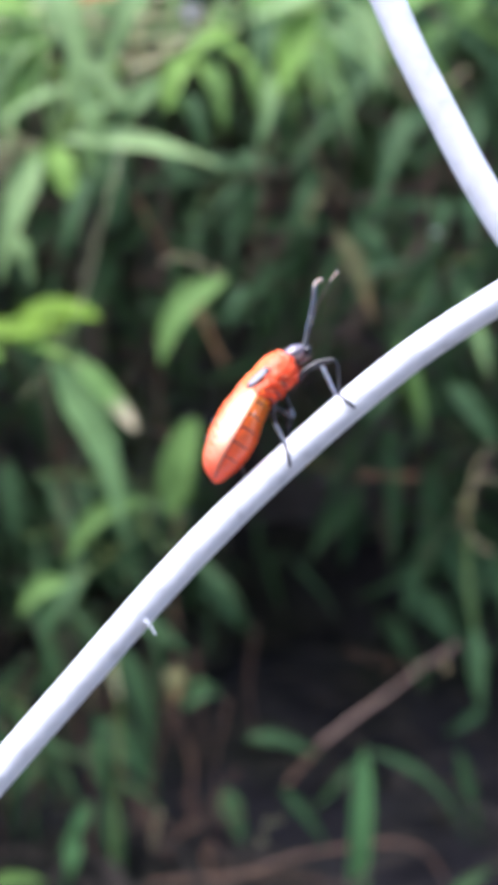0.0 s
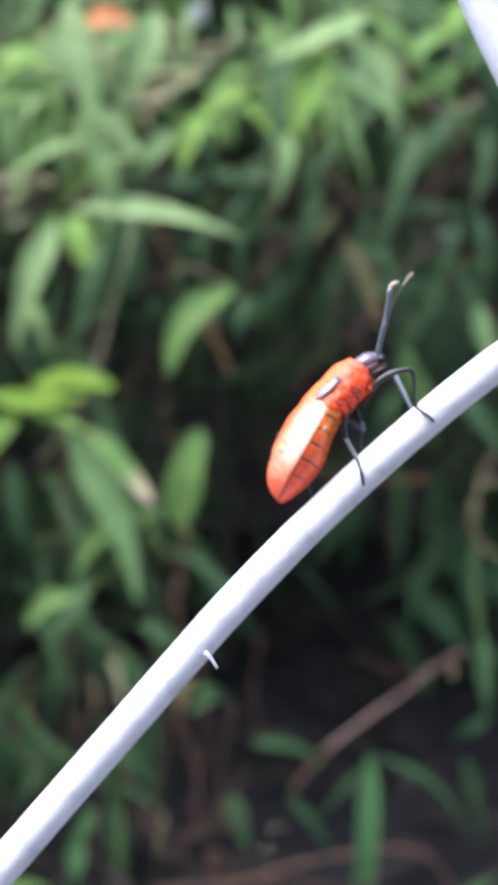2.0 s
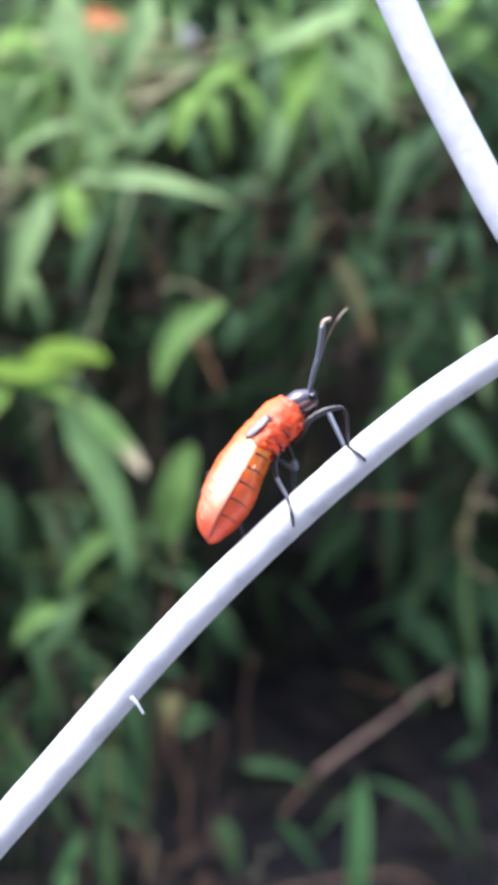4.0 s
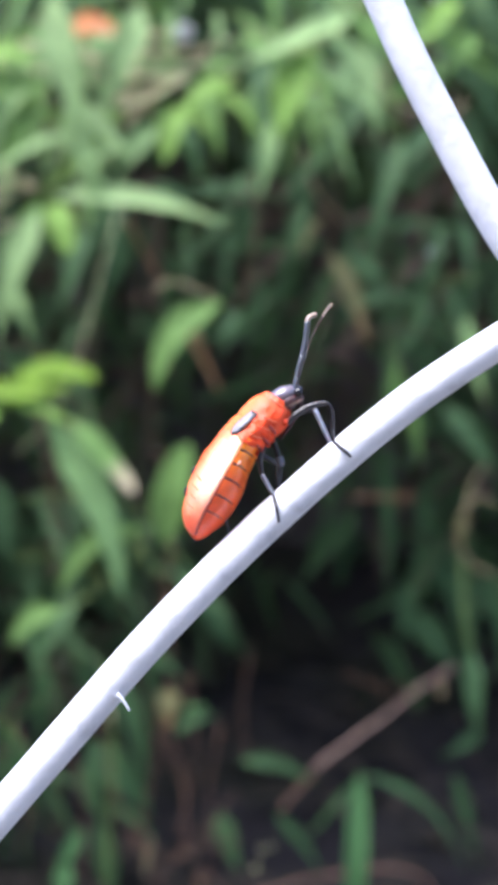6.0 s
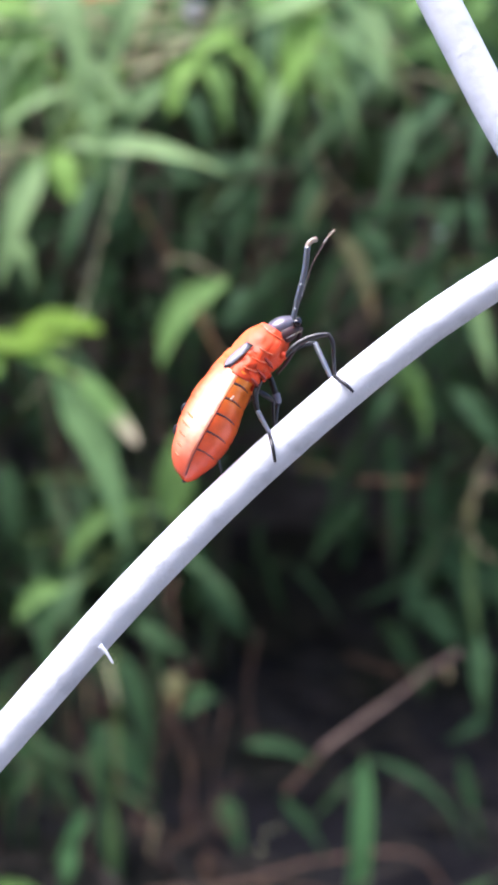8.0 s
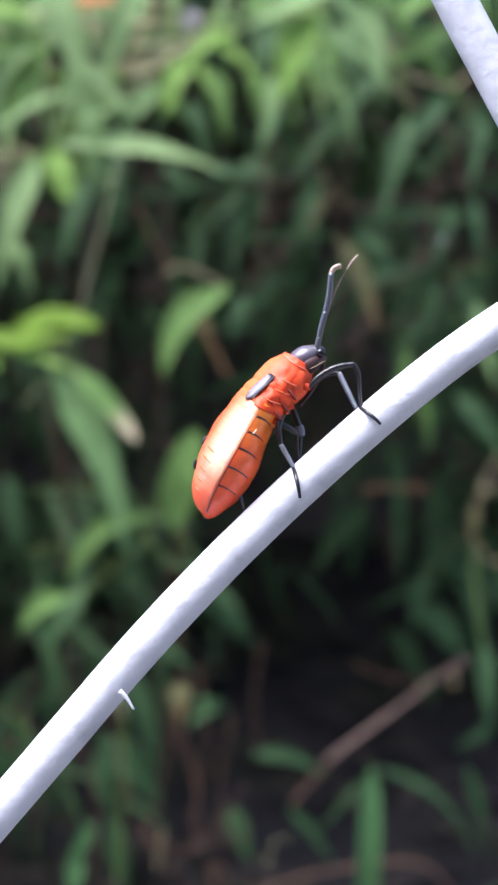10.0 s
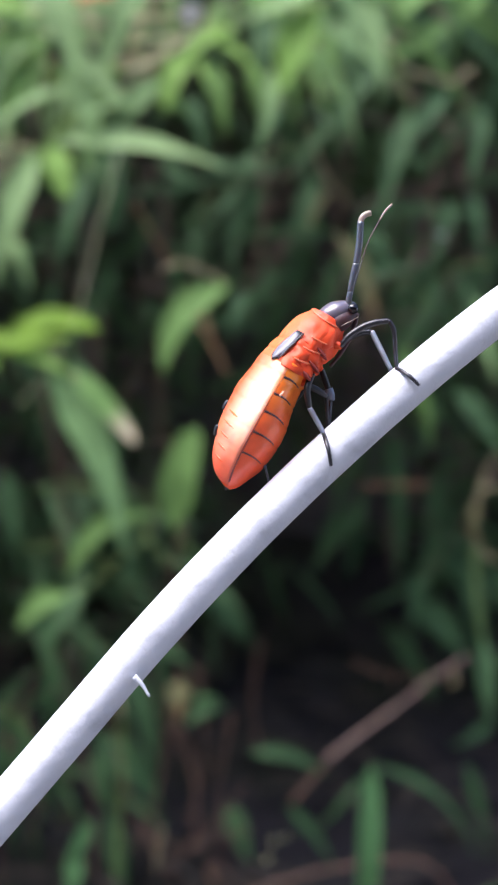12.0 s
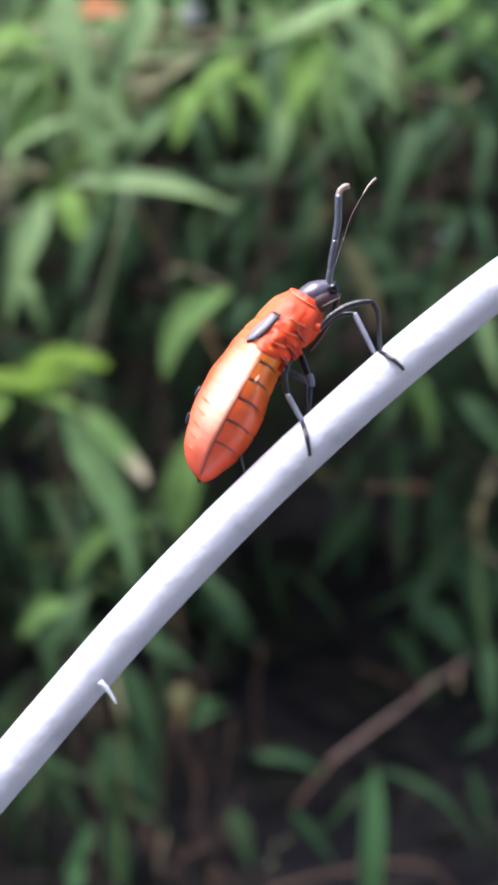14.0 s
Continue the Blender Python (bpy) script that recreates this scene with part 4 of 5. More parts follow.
stalk(bare_twigs, [(0.027, 1.240, 0.800), (0.012, 1.240, 0.691), (-0.011, 1.240, 0.614)], 0.00087, "red_stalk")
stalk(bare_twigs, [(-0.086, 1.220, 0.169), (-0.063, 1.220, 0.099), (-0.066, 1.220, 0.017)], 0.00107, "red_stalk")
stalk(bare_twigs, [(-0.226, 1.220, 0.522), (-0.207, 1.220, 0.408), (-0.208, 1.220, 0.320)], 0.00129, "red_stalk")
stalk(bare_twigs, [(-0.080, 1.220, 0.307), (-0.085, 1.220, 0.282), (-0.078, 1.220, 0.238)], 0.00215, "red_stalk")
stalk(bare_twigs, [(-0.150, 1.160, 0.227), (-0.139, 1.160, 0.184)], 0.00102, "stalk")
stalk(bare_twigs, [(0.106, 1.260, 0.649), (0.067, 1.260, 0.551), (0.041, 1.260, 0.512)], 0.00089, "red_stalk")
stalk(bare_twigs, [(0.053, 1.220, 0.429), (0.091, 1.220, 0.424)], 0.00064, "red_stalk")
stalk(bare_twigs, [(0.116, 1.220, 0.414), (0.192, 1.220, 0.414)], 0.00064, "red_stalk")
stalk(bare_twigs, [(-0.047, 1.220, 0.005), (-0.041, 1.220, -0.039)], 0.00473, "red_stalk")
stalk(bare_twigs, [(-0.257, 1.170, 0.083), (-0.263, 1.170, 0.022), (-0.257, 1.170, -0.014)], 0.00083, "red_stalk")
stalk(bare_twigs, [(-0.107, 1.180, 0.080), (-0.101, 1.180, 0.019)], 0.00083, "red_stalk")
stalk(bare_twigs, [(-0.149, 1.150, 0.194), (-0.125, 1.150, 0.096), (-0.074, 1.150, 0.004)], 0.00101, "red_stalk")
stalk(bare_twigs, [(-0.087, 1.160, 0.213), (-0.093, 1.160, 0.129), (-0.120, 1.160, 0.039)], 0.00082, "red_stalk")
stalk(bare_twigs, [(-0.059, 1.180, 0.227), (-0.051, 1.180, 0.141), (-0.070, 1.180, 0.056)], 0.00083, "red_stalk")
stalk(bare_twigs, [(-0.183, 1.160, 0.170), (-0.165, 1.160, 0.098), (-0.166, 1.160, 0.008)], 0.00102, "red_stalk")
stalk(bare_twigs, [(-0.022, 1.200, 0.173), (-0.037, 1.200, 0.093), (-0.022, 1.200, 0.012)], 0.00085, "red_stalk")
stalk(bare_twigs, [(-0.124, 1.170, 0.059), (-0.070, 1.170, 0.041), (-0.003, 1.170, 0.060)], 0.00062, "red_stalk")
stalk(bare_twigs, [(-0.095, 1.180, 0.019), (-0.046, 1.180, 0.056), (-0.009, 1.180, 0.105)], 0.00083, "red_stalk")
stalk(bare_twigs, [(-0.238, 1.160, 0.194), (-0.219, 1.160, 0.122), (-0.231, 1.160, 0.044)], 0.00082, "red_stalk")
stalk(bare_twigs, [(0.009, 1.300, 0.231), (-0.001, 1.300, 0.164), (0.010, 1.300, 0.090)], 0.00092, "red_stalk")
stalk(bare_twigs, [(-0.042, 1.160, 0.033), (-0.021, 1.160, 0.009), (0.027, 1.160, -0.009)], 0.00122, "red_stalk")
stalk(bare_twigs, [(0.090, 1.140, 0.831), (0.099, 1.140, 0.742), (0.084, 1.140, 0.642)], 0.00080, "red_stalk")
stalk(bare_twigs, [(0.193, 1.160, 0.748), (0.182, 1.160, 0.676), (0.146, 1.160, 0.615)], 0.00082, "red_stalk")
stalk(bare_twigs, [(0.061, 1.150, 0.775), (0.079, 1.150, 0.727), (0.109, 1.150, 0.697)], 0.00081, "stalk")
stalk(bare_twigs, [(-0.078, 1.180, 0.593), (-0.096, 1.180, 0.508), (-0.077, 1.180, 0.410)], 0.00083, "red_stalk")

# loose sprigs that fill the hedge's face: lit leaf tones above, shade tones below
fill = random.Random(21)
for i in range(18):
    wild_sprig(100 + i, fill.uniform(-0.34, 0.34), fill.uniform(1.08, 1.22), fill.uniform(0.90, 1.04), ("pale", "green", "dim_green", "dim_green"), 0.5)
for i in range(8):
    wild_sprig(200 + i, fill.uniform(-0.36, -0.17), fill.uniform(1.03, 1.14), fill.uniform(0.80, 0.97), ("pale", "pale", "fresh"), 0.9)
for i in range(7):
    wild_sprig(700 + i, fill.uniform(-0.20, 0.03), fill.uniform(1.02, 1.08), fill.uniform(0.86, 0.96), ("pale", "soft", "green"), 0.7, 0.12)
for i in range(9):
    wild_sprig(300 + i, fill.uniform(0.06, 0.36), fill.uniform(1.3, 1.5), fill.uniform(0.62, 0.84), ("dim_green",), 0.0)
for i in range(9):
    wild_sprig(400 + i, fill.uniform(-0.40, -0.17), fill.uniform(1.25, 1.5), fill.uniform(0.12, 0.66), ("dim_green",), 0.0)
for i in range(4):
    wild_sprig(600 + i, fill.uniform(-0.36, -0.22), fill.uniform(1.16, 1.3), fill.uniform(0.12, 0.30), ("dim_green", "dim_green", "grass"), 0.0, 0.10)


# ---- the white stem ----
stem = tagged(new("white_branch"), "bleached white dry forked branch curving through the air", "branch")
stem.location = (-0.30, 0.10, 0.0)


def near_line(points, y=0.080):
    """Points of the plane in which the stem lies, given in millimetres right of and above its middle."""
    return [Vector((x / 1000, y, 0.45 + z / 1000)) - Vector(stem.location) for x, z in points]


main = near_line(((-31.80, -39.62), (-24.47, -31.23), (-17.96, -23.74), (-11.85, -16.73), (-5.74, -9.77), (0.37, -3.54), (6.47, 2.00), (12.17, 6.56), (17.96, 10.34), (20.93, 11.89), (25.20, 13.60)))
low = [Vector((0, 0, -0.02)), Vector((0.06, -0.005, 0.16)), Vector((0.15, -0.012, 0.29)), main[0] + Vector((-0.045, -0.006, -0.052))]
part("main_stem", tube(low + main, lambda t: 0.00124 if t < 0.4 else 0.00124 - 0.0002 * (t - 0.4), 28, 26, 0.012, 420), STEM, stem)
part("fork", tube(near_line(((6.07, 40.06), (8.39, 35.38), (9.98, 31.92), (11.77, 27.93), (13.88, 23.78), (16.00, 19.71), (17.96, 16.41), (19.71, 13.80), (21.13, 11.97))), lambda t: 0.00117 + 0.00004 * t, 28, 26, 0.012, 260), STEM, stem)
part("bud_scar", tube(near_line(((-7.42, -12.62), (-7.02, -13.02), (-6.62, -13.66)), 0.0788), lambda t: 0.00017 - 0.0001 * t, 8, 5, 0.2, 2000), STEM, stem, "small pale thorn-like bud scar")

# ---- the bug ----
bug = tagged(new("bug_nymph"), "orange-red bug nymph with black legs clinging to a white branch", "insect")
AXIS = Vector((0.549, 0, 0.836))
BUG = Matrix((AXIS, (0, 1, 0), Vector((-0.836, 0, 0.549)))).transposed().to_4x4()
BUG.translation = (-0.0025, 0.0808, 0.4472)
bug.matrix_world = BUG
MM = 0.001


def curve_of(keys, s):
    """A soft value between keys (s, value)."""
    ks = [(2 * keys[0][0] - keys[1][0], keys[0][1]), *keys, (2 * keys[-1][0] - keys[-2][0], keys[-1][1])]
    for (a, va), (b, vb), (c, vc), (d, vd) in zip(ks, ks[1:], ks[2:], ks[3:]):
        if s <= c:
            t = (s - b) / (c - b)
            m0, m1 = (vc - va) / (c - a) * (c - b), (vd - vb) / (d - b) * (c - b)
            return (2 * t ** 3 - 3 * t * t + 1) * vb + (t ** 3 - 2 * t * t + t) * m0 + (3 * t * t - 2 * t ** 3) * vc + (t ** 3 - t * t) * m1
    return keys[-1][1]


# along the body in mm from the tail: the side ridge's height, the back above it, the belly below it, the half width
RIDGE = ((-0.1, 0.02), (0.35, 0.14), (1.0, 0.28), (2.0, 0.42), (3.3, 0.52), (4.8, 0.62), (6.3, 0.70), (7.2, 0.66), (8.6, 0.52), (10.2, 0.42))
BACK = ((-0.1, 0.22), (0.1, 0.66), (0.4, 1.02), (1.0, 1.36), (1.7, 1.56), (2.8, 1.84), (4.2, 1.92), (5.0, 1.94), (6.1, 1.74), (7.5, 1.70), (8.2, 1.62), (9.7, 1.40), (10.5, 0.95))
BELLY = ((-0.1, 0.24), (0.15, 0.52), (0.5, 0.80), (1.0, 1.08), (1.7, 1.42), (2.9, 1.66), (4.2, 1.62), (4.9, 1.46), (6.3, 1.24), (7.6, 1.28), (9.5, 1.4), (10.3, 1.05))
HALF = ((-0.1, 0.45), (0.1, 0.75), (0.5, 1.05), (1.3, 1.65), (2.9, 2.3), (4.9, 2.35), (6.6, 2.0), (8.2, 1.75), (9.6, 1.45), (10.5, 1.0))


def skin(s, a, out=0.0):
    """A point of the body's surface: s along it, a round it (0 the near side's ridge, a quarter turn up the back)."""
    r, h, w = curve_of(RIDGE, s), curve_of(BACK if math.sin(a) > 0 else BELLY, s), curve_of(HALF, s)
    c, q = math.cos(a), math.sin(a)
    p = 1.30 if q > 0 else 1.12
    y = -w * math.copysign(abs(c) ** p, c)
    z = r + h * math.copysign(abs(q) ** p, q)
    d = Vector((0, -c, q)) * out
    return (Vector((s, y, z)) + d) * MM


def body_piece(name, s0, s1, mat, rings, swell=0.0, label="", seams=(), lumps=0.0, back_lumps=0.35, groove=0.10):
    bm = bmesh.new()
    loops = []
    for i in range(rings + 1):
        s = s0 + (s1 - s0) * i / rings
        o = swell * math.sin(math.pi * i / rings) ** 0.5
        lump = lambda a: lumps * noise.noise(Vector((s * 1.6, math.cos(a) * 2.2, math.sin(a) * 2.6))) * (back_lumps if math.sin(a) > (0.45 if back_lumps else -0.15) else 1.0)
        o -= sum(groove * math.exp(-((s - c) / 0.09) ** 2) for c in seams)
        loops.append([bm.verts.new(skin(s, 2 * math.pi * k / 40, o * (0.4 if k < 20 else 1) + lump(2 * math.pi * k / 40))) for k in range(40)])
    for a, b in zip(loops, loops[1:]):
        for k in range(40):
            bm.faces.new((a[k], b[k], b[(k + 1) % 40], a[(k + 1) % 40]))
    bm.faces.new(loops[0])
    bm.faces.new(loops[-1][::-1])
    bmesh.ops.recalc_face_normals(bm, faces=bm.faces)
    return part(name, bm, mat, bug, label)


SEAMS = (1.95, 3.15, 4.35, 5.4, 6.4)
abdomen = body_piece("abdomen", -0.1, 7.3, ORANGE, 90, 0.0, "glossy orange segmented abdomen", SEAMS, 0.035, 0.0, 0.05)
bm = bmesh.new()
grid = []
for i in range(71):
    s = 0.05 + 6.95 * i / 70
    dip = sum(0.022 * math.exp(-((s - c) / 0.07) ** 2) for c in SEAMS)
    grid.append([bm.verts.new(skin(s, -0.04 + (math.pi + 0.08) * k / 28, (-0.06 if k in (0, 28) else 0.03) - dip + 0.03 * noise.noise(Vector((s * 1.3, k * 0.35, 2))))) for k in range(29)])
for p, q in zip(grid, grid[1:]):
    for k in range(28):
        bm.faces.new((p[k], q[k], q[k + 1], p[k + 1]))
bmesh.ops.recalc_face_normals(bm, faces=bm.faces)
part("back_shell", bm, HIGHLIGHT, bug, "orange upper side of the abdomen with its highlight painted cream")
body_piece("thorax", 6.9, 9.0, THORAX, 36, 0.04, "red-orange thorax", (7.5, 8.25), 0.24, 0.25)
body_piece("pronotum", 8.6, 10.55, THORAX, 30, 0.06, "smooth orange neck shield", (), 0.12)


def strip(name, pts, r, mat, parent=None, label="", sides=6):
    return part(name, tube(pts, r, sides, 5), mat, parent or bug, label)


for s in SEAMS:
    strip("segment_line", [skin(s + 0.10 * math.sin(a * 3), -a, -0.035) for a in (0.06, 0.25, 0.45, 0.65, 0.85, 1.0)],
          lambda t: 0.00007 * (1 - 0.65 * t), BROWN, abdomen, "fine black line between segments")
strip("margin_line", [skin(s, -0.035, 0.0) for s in (0.25, 0.8, 1.5, 2.3, 3.1, 3.9, 4.7, 5.6, 6.6)], lambda t: 0.00005 * (1 - 0.75 * t), CRIMSON, abdomen, "dark line along the abdomen's edge")
for s, a in ((2.2, 1.45), (3.6, 1.5)):
    strip("back_spot", [skin(s - 0.25, a, 0.0), skin(s, a, 0.05), skin(s + 0.25, a, 0.0)], 0.00016, BLACK, abdomen, "small black spot on the back")
for s in (0.95, 1.55, 2.15, 2.75, 3.35):
    strip("back_mark", [skin(s + 0.05 * k, 0.62 + 0.16 * k, 0.012) for k in range(4)], lambda t: 0.00006 * math.sin(math.pi * min(1, 0.1 + 0.8 * t)), ORANGE, abdomen, "short orange mark across the back")
# A specular glint, added as a pale sliver.
strip("side_spot", [skin(5.45, -0.30, -0.01), skin(5.62, -0.34, 0.03), skin(5.78, -0.36, -0.01)], 0.00006, HIGHLIGHT, abdomen, "small pale glint painted on the side")
strip("tail_tip", [Vector((-0.20, -0.05, -0.02)) * MM, Vector((-0.05, -0.10, 0.03)) * MM, Vector((0.12, -0.16, 0.08)) * MM], 0.00013, BLACK, abdomen, "black tail tip")

for a0 in (0.60, math.pi - 0.80):
    bm = bmesh.new()
    rows = []
    for i in range(9):
        t = i / 8
        s = 8.95 - 2.05 * t
        wide = 0.165 * min(1, 0.6 + t) * (1 - t ** 5) ** 0.6 + 0.015
        turn = 1 if a0 < 1.5 else -1
        rows.append([bm.verts.new(skin(s, a0 + turn * (k * wide + 0.10 * t), 0.10 + 0.06 * (1 - k * k) ** 0.5)) for k in (-1, -0.5, 0, 0.5, 1)])
    for a, b in zip(rows, rows[1:]):
        for k in range(4):
            bm.faces.new((a[k], a[k + 1], b[k + 1], b[k]))
    bmesh.ops.solidify(bm, geom=bm.faces[:], thickness=0.00008)
    part("wing_pad", bm, PAD, bug, "short slate-grey wing pad")


for a0, s0 in ((0.43, 8.95),):
    strip("pad_edge", [skin(s0 - 2.0 * t, a0 + 0.10 * t, 0.12) for t in (0, 0.3, 0.6, 0.95)], lambda t: 0.00006 * (1 - 0.4 * t), BLACK, None, "black rim of the wing pad")



def blob(name, centre, axes, mat, parent, turn=0.0, label=""):
    """A rounded, slightly egg-shaped body in mm."""
    bm = bmesh.new()
    bmesh.ops.create_uvsphere(bm, u_segments=24, v_segments=16, radius=1)
    m = Matrix.Translation(Vector(centre) * MM) @ Matrix.Rotation(turn, 4, "Y") @ Matrix.Diagonal((*[a * MM for a in axes], 1))
    for v in bm.verts:
        if v.co.x > 0:
            v.co.y *= 1 - 0.35 * v.co.x
            v.co.z *= 1 - 0.3 * v.co.x
    bm.transform(m)
    return part(name, bm, mat, parent, label)


head = blob("head", (10.95, 0, 0.15), (1.25, 0.95, 0.72), HEAD, bug, radians(32), "dark slate-grey head")
blob("cheek", (10.75, -0.35, -0.25), (0.9, 0.62, 0.56), BROWN, head, radians(30), "dark reddish-brown cheek")
for side in (-1, 1):
    blob("eye", (11.6, 0.76 * side, -0.45), (0.30, 0.26, 0.30), EYE, head, 0, "beady black eye")
strip("cheek_line", [Vector(q) * MM for q in ((10.45, -0.88, -0.42), (10.9, -0.92, -0.68), (11.35, -0.82, -0.92))], 0.00002, TIP, head, "thin pale line under the cheek")
strip("rostrum", [Vector(p) * MM for p in ((11.6, 0, -0.75), (10.6, 0, -1.1), (9.4, 0, -1.2), (8.4, 0, -1.1))], lambda t: 0.00016 * (1 - 0.4 * t), BROWN, None, "thin dark beak folded under the body")


def limb(name, pieces):
    """A jointed limb: (part, points in mm, thickness at both ends, material) from the body outwards."""
    first, joint = None, Vector(pieces[0][1][0])
    for nm, pts, r0, r1, mat in pieces:
        bulge = 0.25 if nm == "femur" else 0.06
        bm = tube([(Vector(p) - joint) * MM for p in pts], lambda t: (r0 + (r1 - r0) * t + bulge * r0 * math.sin(math.pi * t)) * MM, 10, 8, 0.05, 3000)
        ob = part(nm if first else name, bm, mat, first or bug, "" if first else "jointed black " + name.split("_")[-1])
        if not first:
            first, ob.location = ob, joint * MM
    return first


feeler = limb("antenna", (("base_segment", ((11.55, -0.4, -0.2), (11.95, -0.42, 0.0), (12.3, -0.44, 0.14)), 0.17, 0.17, ANTENNA),
                 ("second_segment", ((12.3, -0.44, 0.14), (13.0, -0.47, 0.40), (13.75, -0.5, 0.64)), 0.165, 0.185, ANTENNA),
                 ("third_segment", ((13.72, -0.5, 0.63), (14.7, -0.55, 1.02), (15.80, -0.6, 1.60)), 0.18, 0.185, ANTENNA),
                 ("tip_segment", ((15.76, -0.6, 1.59), (16.02, -0.58, 1.64), (16.28, -0.56, 1.56), (16.48, -0.5, 1.38)), 0.15, 0.16, TIP)))
limb("antenna", (("base_segment", ((11.5, 0.4, -0.1), (11.9, 0.55, -0.05), (12.3, 0.7, 0.0)), 0.10, 0.06, BLACK),
                 ("second_segment", ((12.3, 0.7, 0.0), (13.4, 0.9, 0.30), (14.4, 1.1, 0.58)), 0.04, 0.03, BLACK),
                 ("third_segment", ((14.4, 1.1, 0.58), (15.5, 1.25, 0.86), (16.9, 1.5, 0.98)), 0.03, 0.03, BROWN),
                 ("tip_segment", ((16.9, 1.5, 0.98), (17.5, 1.6, 0.98), (18.0, 1.65, 0.88)), 0.04, 0.075, TIP)))
# The shadows between the plates are added as thin crimson lobes.
for s, z, l, h, mat, nm in ((8.15, 0.05, 0.52, 0.62, THORAX, "side_plate"), (7.45, 0.0, 0.42, 0.6, THORAX, "side_plate"), (9.35, 0.0, 0.75, 0.62, THORAX, "side_plate"), (7.8, -0.30, 0.13, 0.55, CRIMSON, "fold_shade"), (8.62, -0.30, 0.12, 0.5, CRIMSON, "fold_shade"), (7.2, -0.25, 0.16, 0.42, CRIMSON, "fold_shade")):
    blob(nm, (s, -curve_of(HALF, s) * 0.72, z), (l, 0.42, h), mat, bug, radians(18), "folded red plate at the leg's root" if nm == "side_plate" else "shadow between plates, added as a dark crimson lobe")
for s, lean in ((7.55, 0.5), (8.3, 0.45), (9.0, 0.3)):
    strip("plate_edge", [skin(s + lean * (0.1 - a) ** 2, a, 0.13) for a in (0.12, -0.12, -0.36, -0.6, -0.8)], lambda t: 0.00005 * (1 - 0.3 * t), EDGE, None, "pale raised rim of a thorax plate")
strip("collar", [skin(10.42 - 0.25 * math.cos(a * 1.3), a, 0.06) for a in (1.3, 0.8, 0.3, -0.2, -0.7, -1.1)], 0.00004, EDGE, None, "pale front rim of the neck shield")
# front pair, middle pair, hind pair
limb("front_leg", (("coxa", ((9.4, -0.7, -0.6), (9.55, -0.85, -0.98)), 0.24, 0.2, THORAX),
                   ("femur", ((9.5, -0.85, -0.95), (10.2, -0.95, -1.06), (10.95, -1.0, -1.38), (11.55, -1.0, -1.84), (12.02, -1.0, -2.38)), 0.15, 0.15, BLACK),
                   ("tibia", ((12.04, -1.0, -2.36), (11.72, -1.0, -2.90), (10.9, -1.05, -3.50), (10.08, -1.25, -4.10)), 0.13, 0.11, BLACK),
                   ("tarsus", ((10.1, -1.25, -4.08), (10.04, -1.95, -4.46), (9.96, -2.24, -4.98), (9.86, -2.16, -5.48)), 0.12, 0.09, BLACK)))
limb("front_leg", (("coxa", ((9.6, 0.7, -0.5), (9.8, 0.85, -0.9)), 0.24, 0.2, THORAX),
                   ("femur", ((9.8, 0.85, -0.9), (10.8, 1.0, -1.4), (11.35, 1.0, -2.0)), 0.14, 0.14, BLACK),
                   ("tibia", ((11.35, 1.0, -2.0), (10.7, 0.6, -2.98), (10.05, 0.2, -3.98)), 0.16, 0.13, LIT_BLACK),
                   ("tarsus", ((10.05, 0.2, -3.98), (10.2, 0.4, -4.5)), 0.12, 0.09, BLACK)))
limb("middle_leg", (("coxa", ((7.9, -0.8, -0.3), (7.5, -1.0, -0.65)), 0.26, 0.2, THORAX),
                    ("femur", ((7.5, -1.0, -0.5), (6.6, -1.2, -0.72), (5.84, -1.3, -1.36)), 0.16, 0.13, BLACK),
                    ("tibia", ((5.84, -1.3, -1.36), (5.46, -1.2, -2.08), (5.1, -1.25, -2.76)), 0.14, 0.12, LIT_BLACK),
                    ("tarsus", ((5.1, -1.25, -2.74), (4.78, -1.95, -3.04), (4.4, -2.24, -3.43), (3.86, -2.16, -3.92)), 0.13, 0.09, BLACK)))
limb("middle_leg", (("coxa", ((8.2, 0.7, -0.4), (8.0, 0.8, -0.8)), 0.26, 0.2, THORAX),
                    ("femur", ((8.1, 0.8, -0.8), (7.7, 0.9, -1.3), (7.35, 0.9, -1.75)), 0.15, 0.15, BLACK),
                    ("knee", ((7.4, 0.9, -1.7), (7.18, 0.9, -1.98), (6.95, 0.88, -2.15)), 0.26, 0.22, LIT_BLACK),
                    ("tibia", ((6.95, 0.88, -2.15), (6.2, 0.6, -2.55), (5.35, 0.3, -2.95)), 0.10, 0.10, BLACK),
                    ("tarsus", ((5.35, 0.3, -2.95), (4.8, 0.4, -3.2)), 0.1, 0.08, BLACK)))
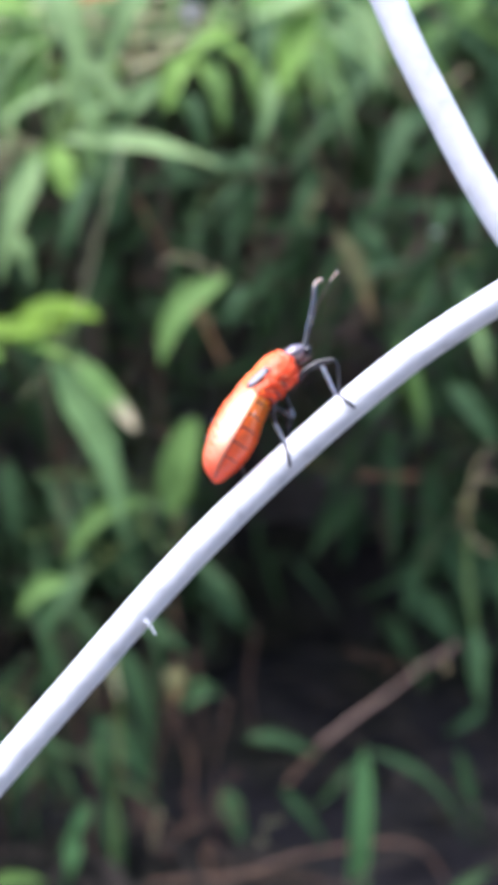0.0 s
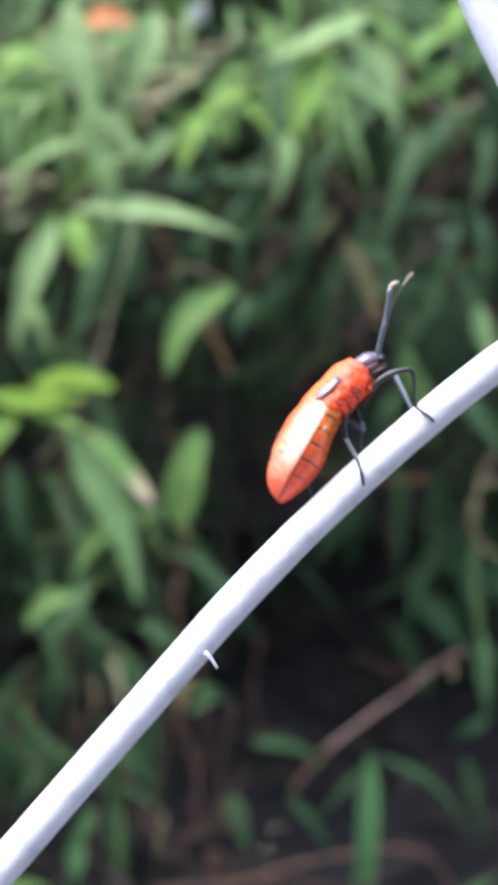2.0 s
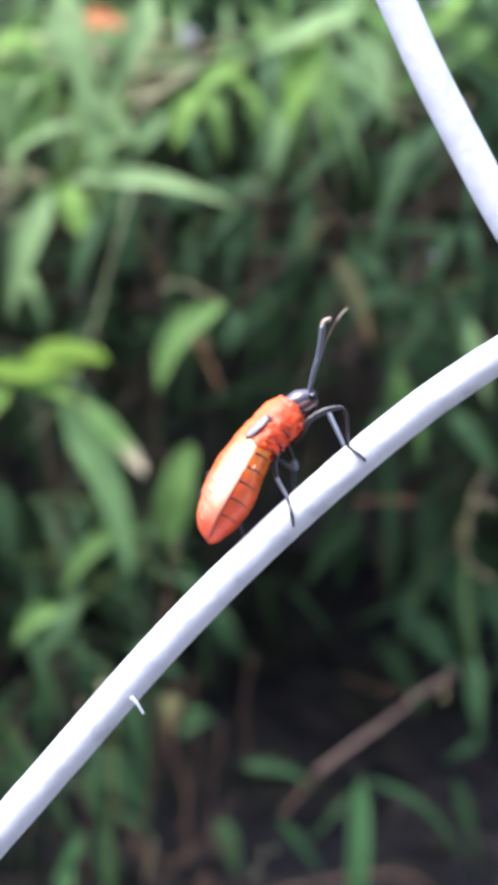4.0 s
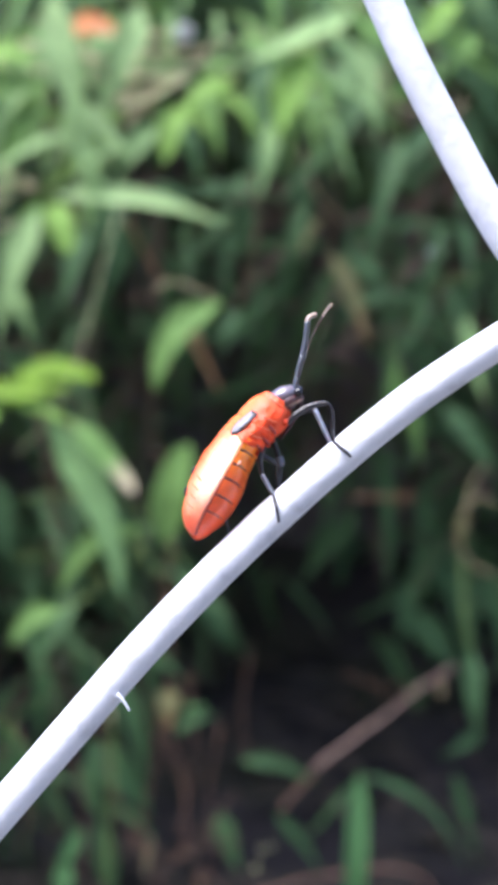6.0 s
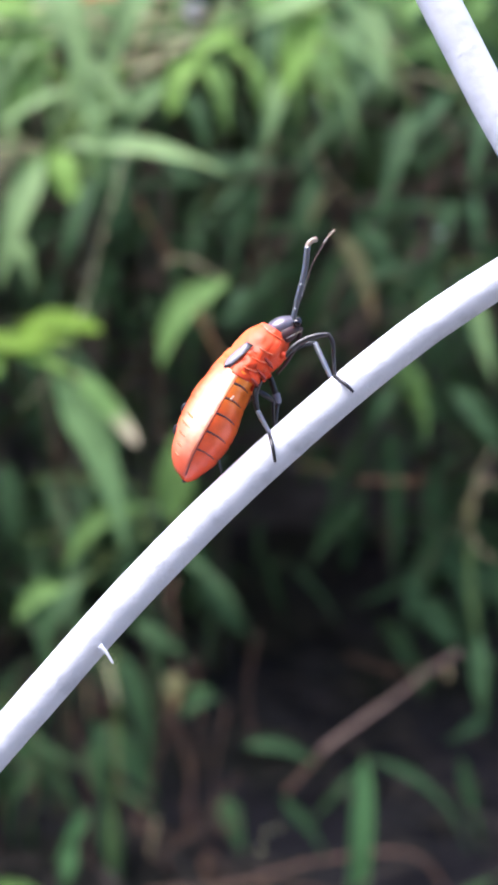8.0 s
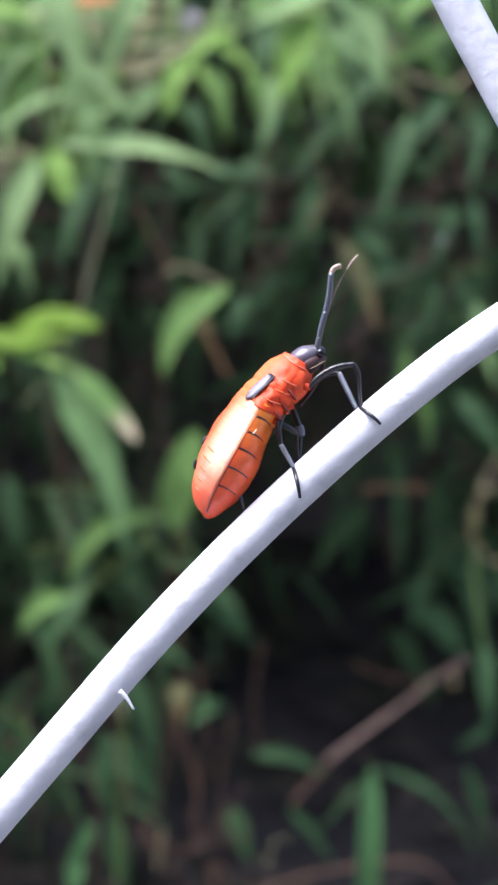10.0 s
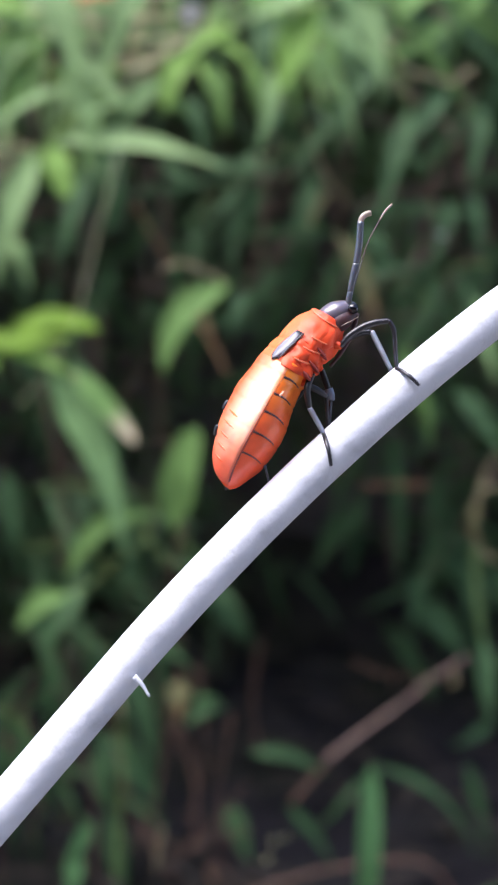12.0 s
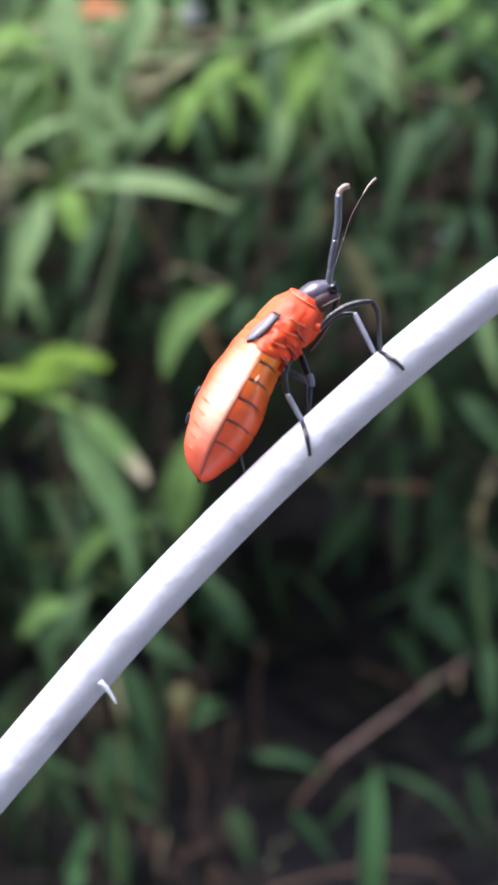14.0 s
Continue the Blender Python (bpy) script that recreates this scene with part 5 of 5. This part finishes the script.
limb("hind_leg", (("coxa", ((7.1, 0.9, -0.3), (6.7, 1.0, -0.6)), 0.24, 0.18, THORAX),
                  ("femur", ((6.7, 1.0, -0.6), (5.0, 1.2, -0.4), (3.6, 1.2, -0.5)), 0.15, 0.1, BLACK),
                  ("tibia", ((3.6, 1.2, -0.7), (2.4, 1.1, -0.8), (1.35, 0.9, -1.75)), 0.07, 0.06, LIT_BLACK),
                  ("tarsus", ((1.35, 0.9, -1.75), (1.3, 0.8, -2.1)), 0.06, 0.05, BLACK)))
limb("hind_leg", (("coxa", ((7.0, -0.9, -0.2), (6.7, -1.0, -0.5)), 0.24, 0.18, THORAX),
                  ("femur", ((6.8, -0.9, -0.5), (6.9, -0.7, -1.2), (6.9, -0.5, -1.8)), 0.15, 0.13, BLACK),
                  ("tibia", ((6.9, -0.5, -1.8), (6.2, -0.4, -2.3), (5.5, -0.3, -2.85)), 0.10, 0.09, BLACK)))


# ---- wind in the sprigs ----
GUST = ((0, -0.009), (0.5, 0.012), (1, 0.025), (1.5, 0.024), (2, 0.048), (2.6, 0.036), (3.4, 0.003), (4.5, 0.005), (5, 0.030), (5.5, 0.036), (6, 0.022), (6.5, 0.022), (7, 0.007), (7.5, 0.000), (8, -0.004), (8.5, -0.005), (9, -0.014), (11.5, -0.012), (12, -0.012), (12.5, -0.015), (13, 0.024), (13.5, 0.030), (14, 0.021))
LOW_GUST = ((0, -0.020), (0.5, 0.008), (1, 0.018), (1.5, 0.020), (2, 0.047), (2.6, 0.034), (3.4, 0.002), (4.5, -0.002), (5, 0.031), (5.5, 0.040), (6, 0.020), (6.5, 0.020), (7, 0.009), (7.5, -0.004), (8, -0.008), (8.5, -0.008), (9, -0.022), (11.5, -0.018), (12, -0.016), (12.5, -0.023), (13, 0.015), (13.5, 0.026), (14, 0.019))
SIDE = (-0.005, -0.004, -0.003, 0.005, 0.004, 0.005, 0.006, 0.010, 0.011, 0.010, 0.001, -0.001, -0.005, -0.005, -0.002, -0.008, -0.006, -0.006, -0.006, -0.007, -0.002, 0.000, 0.004)
FEELER = ((0, -1.0), (4.5, 0.0), (7, 0.0), (8, 0.0), (9, 1.0), (11.5, -1.5), (12.5, -2.5), (14, -4.0))


def motions():
    walk(feeler, [(t, pose(*feeler.location, 0, a, 0)) for t, a in FEELER])
    for ob, sway in SWAYING:
        x, y, z = ob.location
        walk(ob, [(t, pose(x + sway * s, y, z - sway * g)) for (t, g), s in zip(GUST if z > 0.62 else LOW_GUST, SIDE)])


motions()
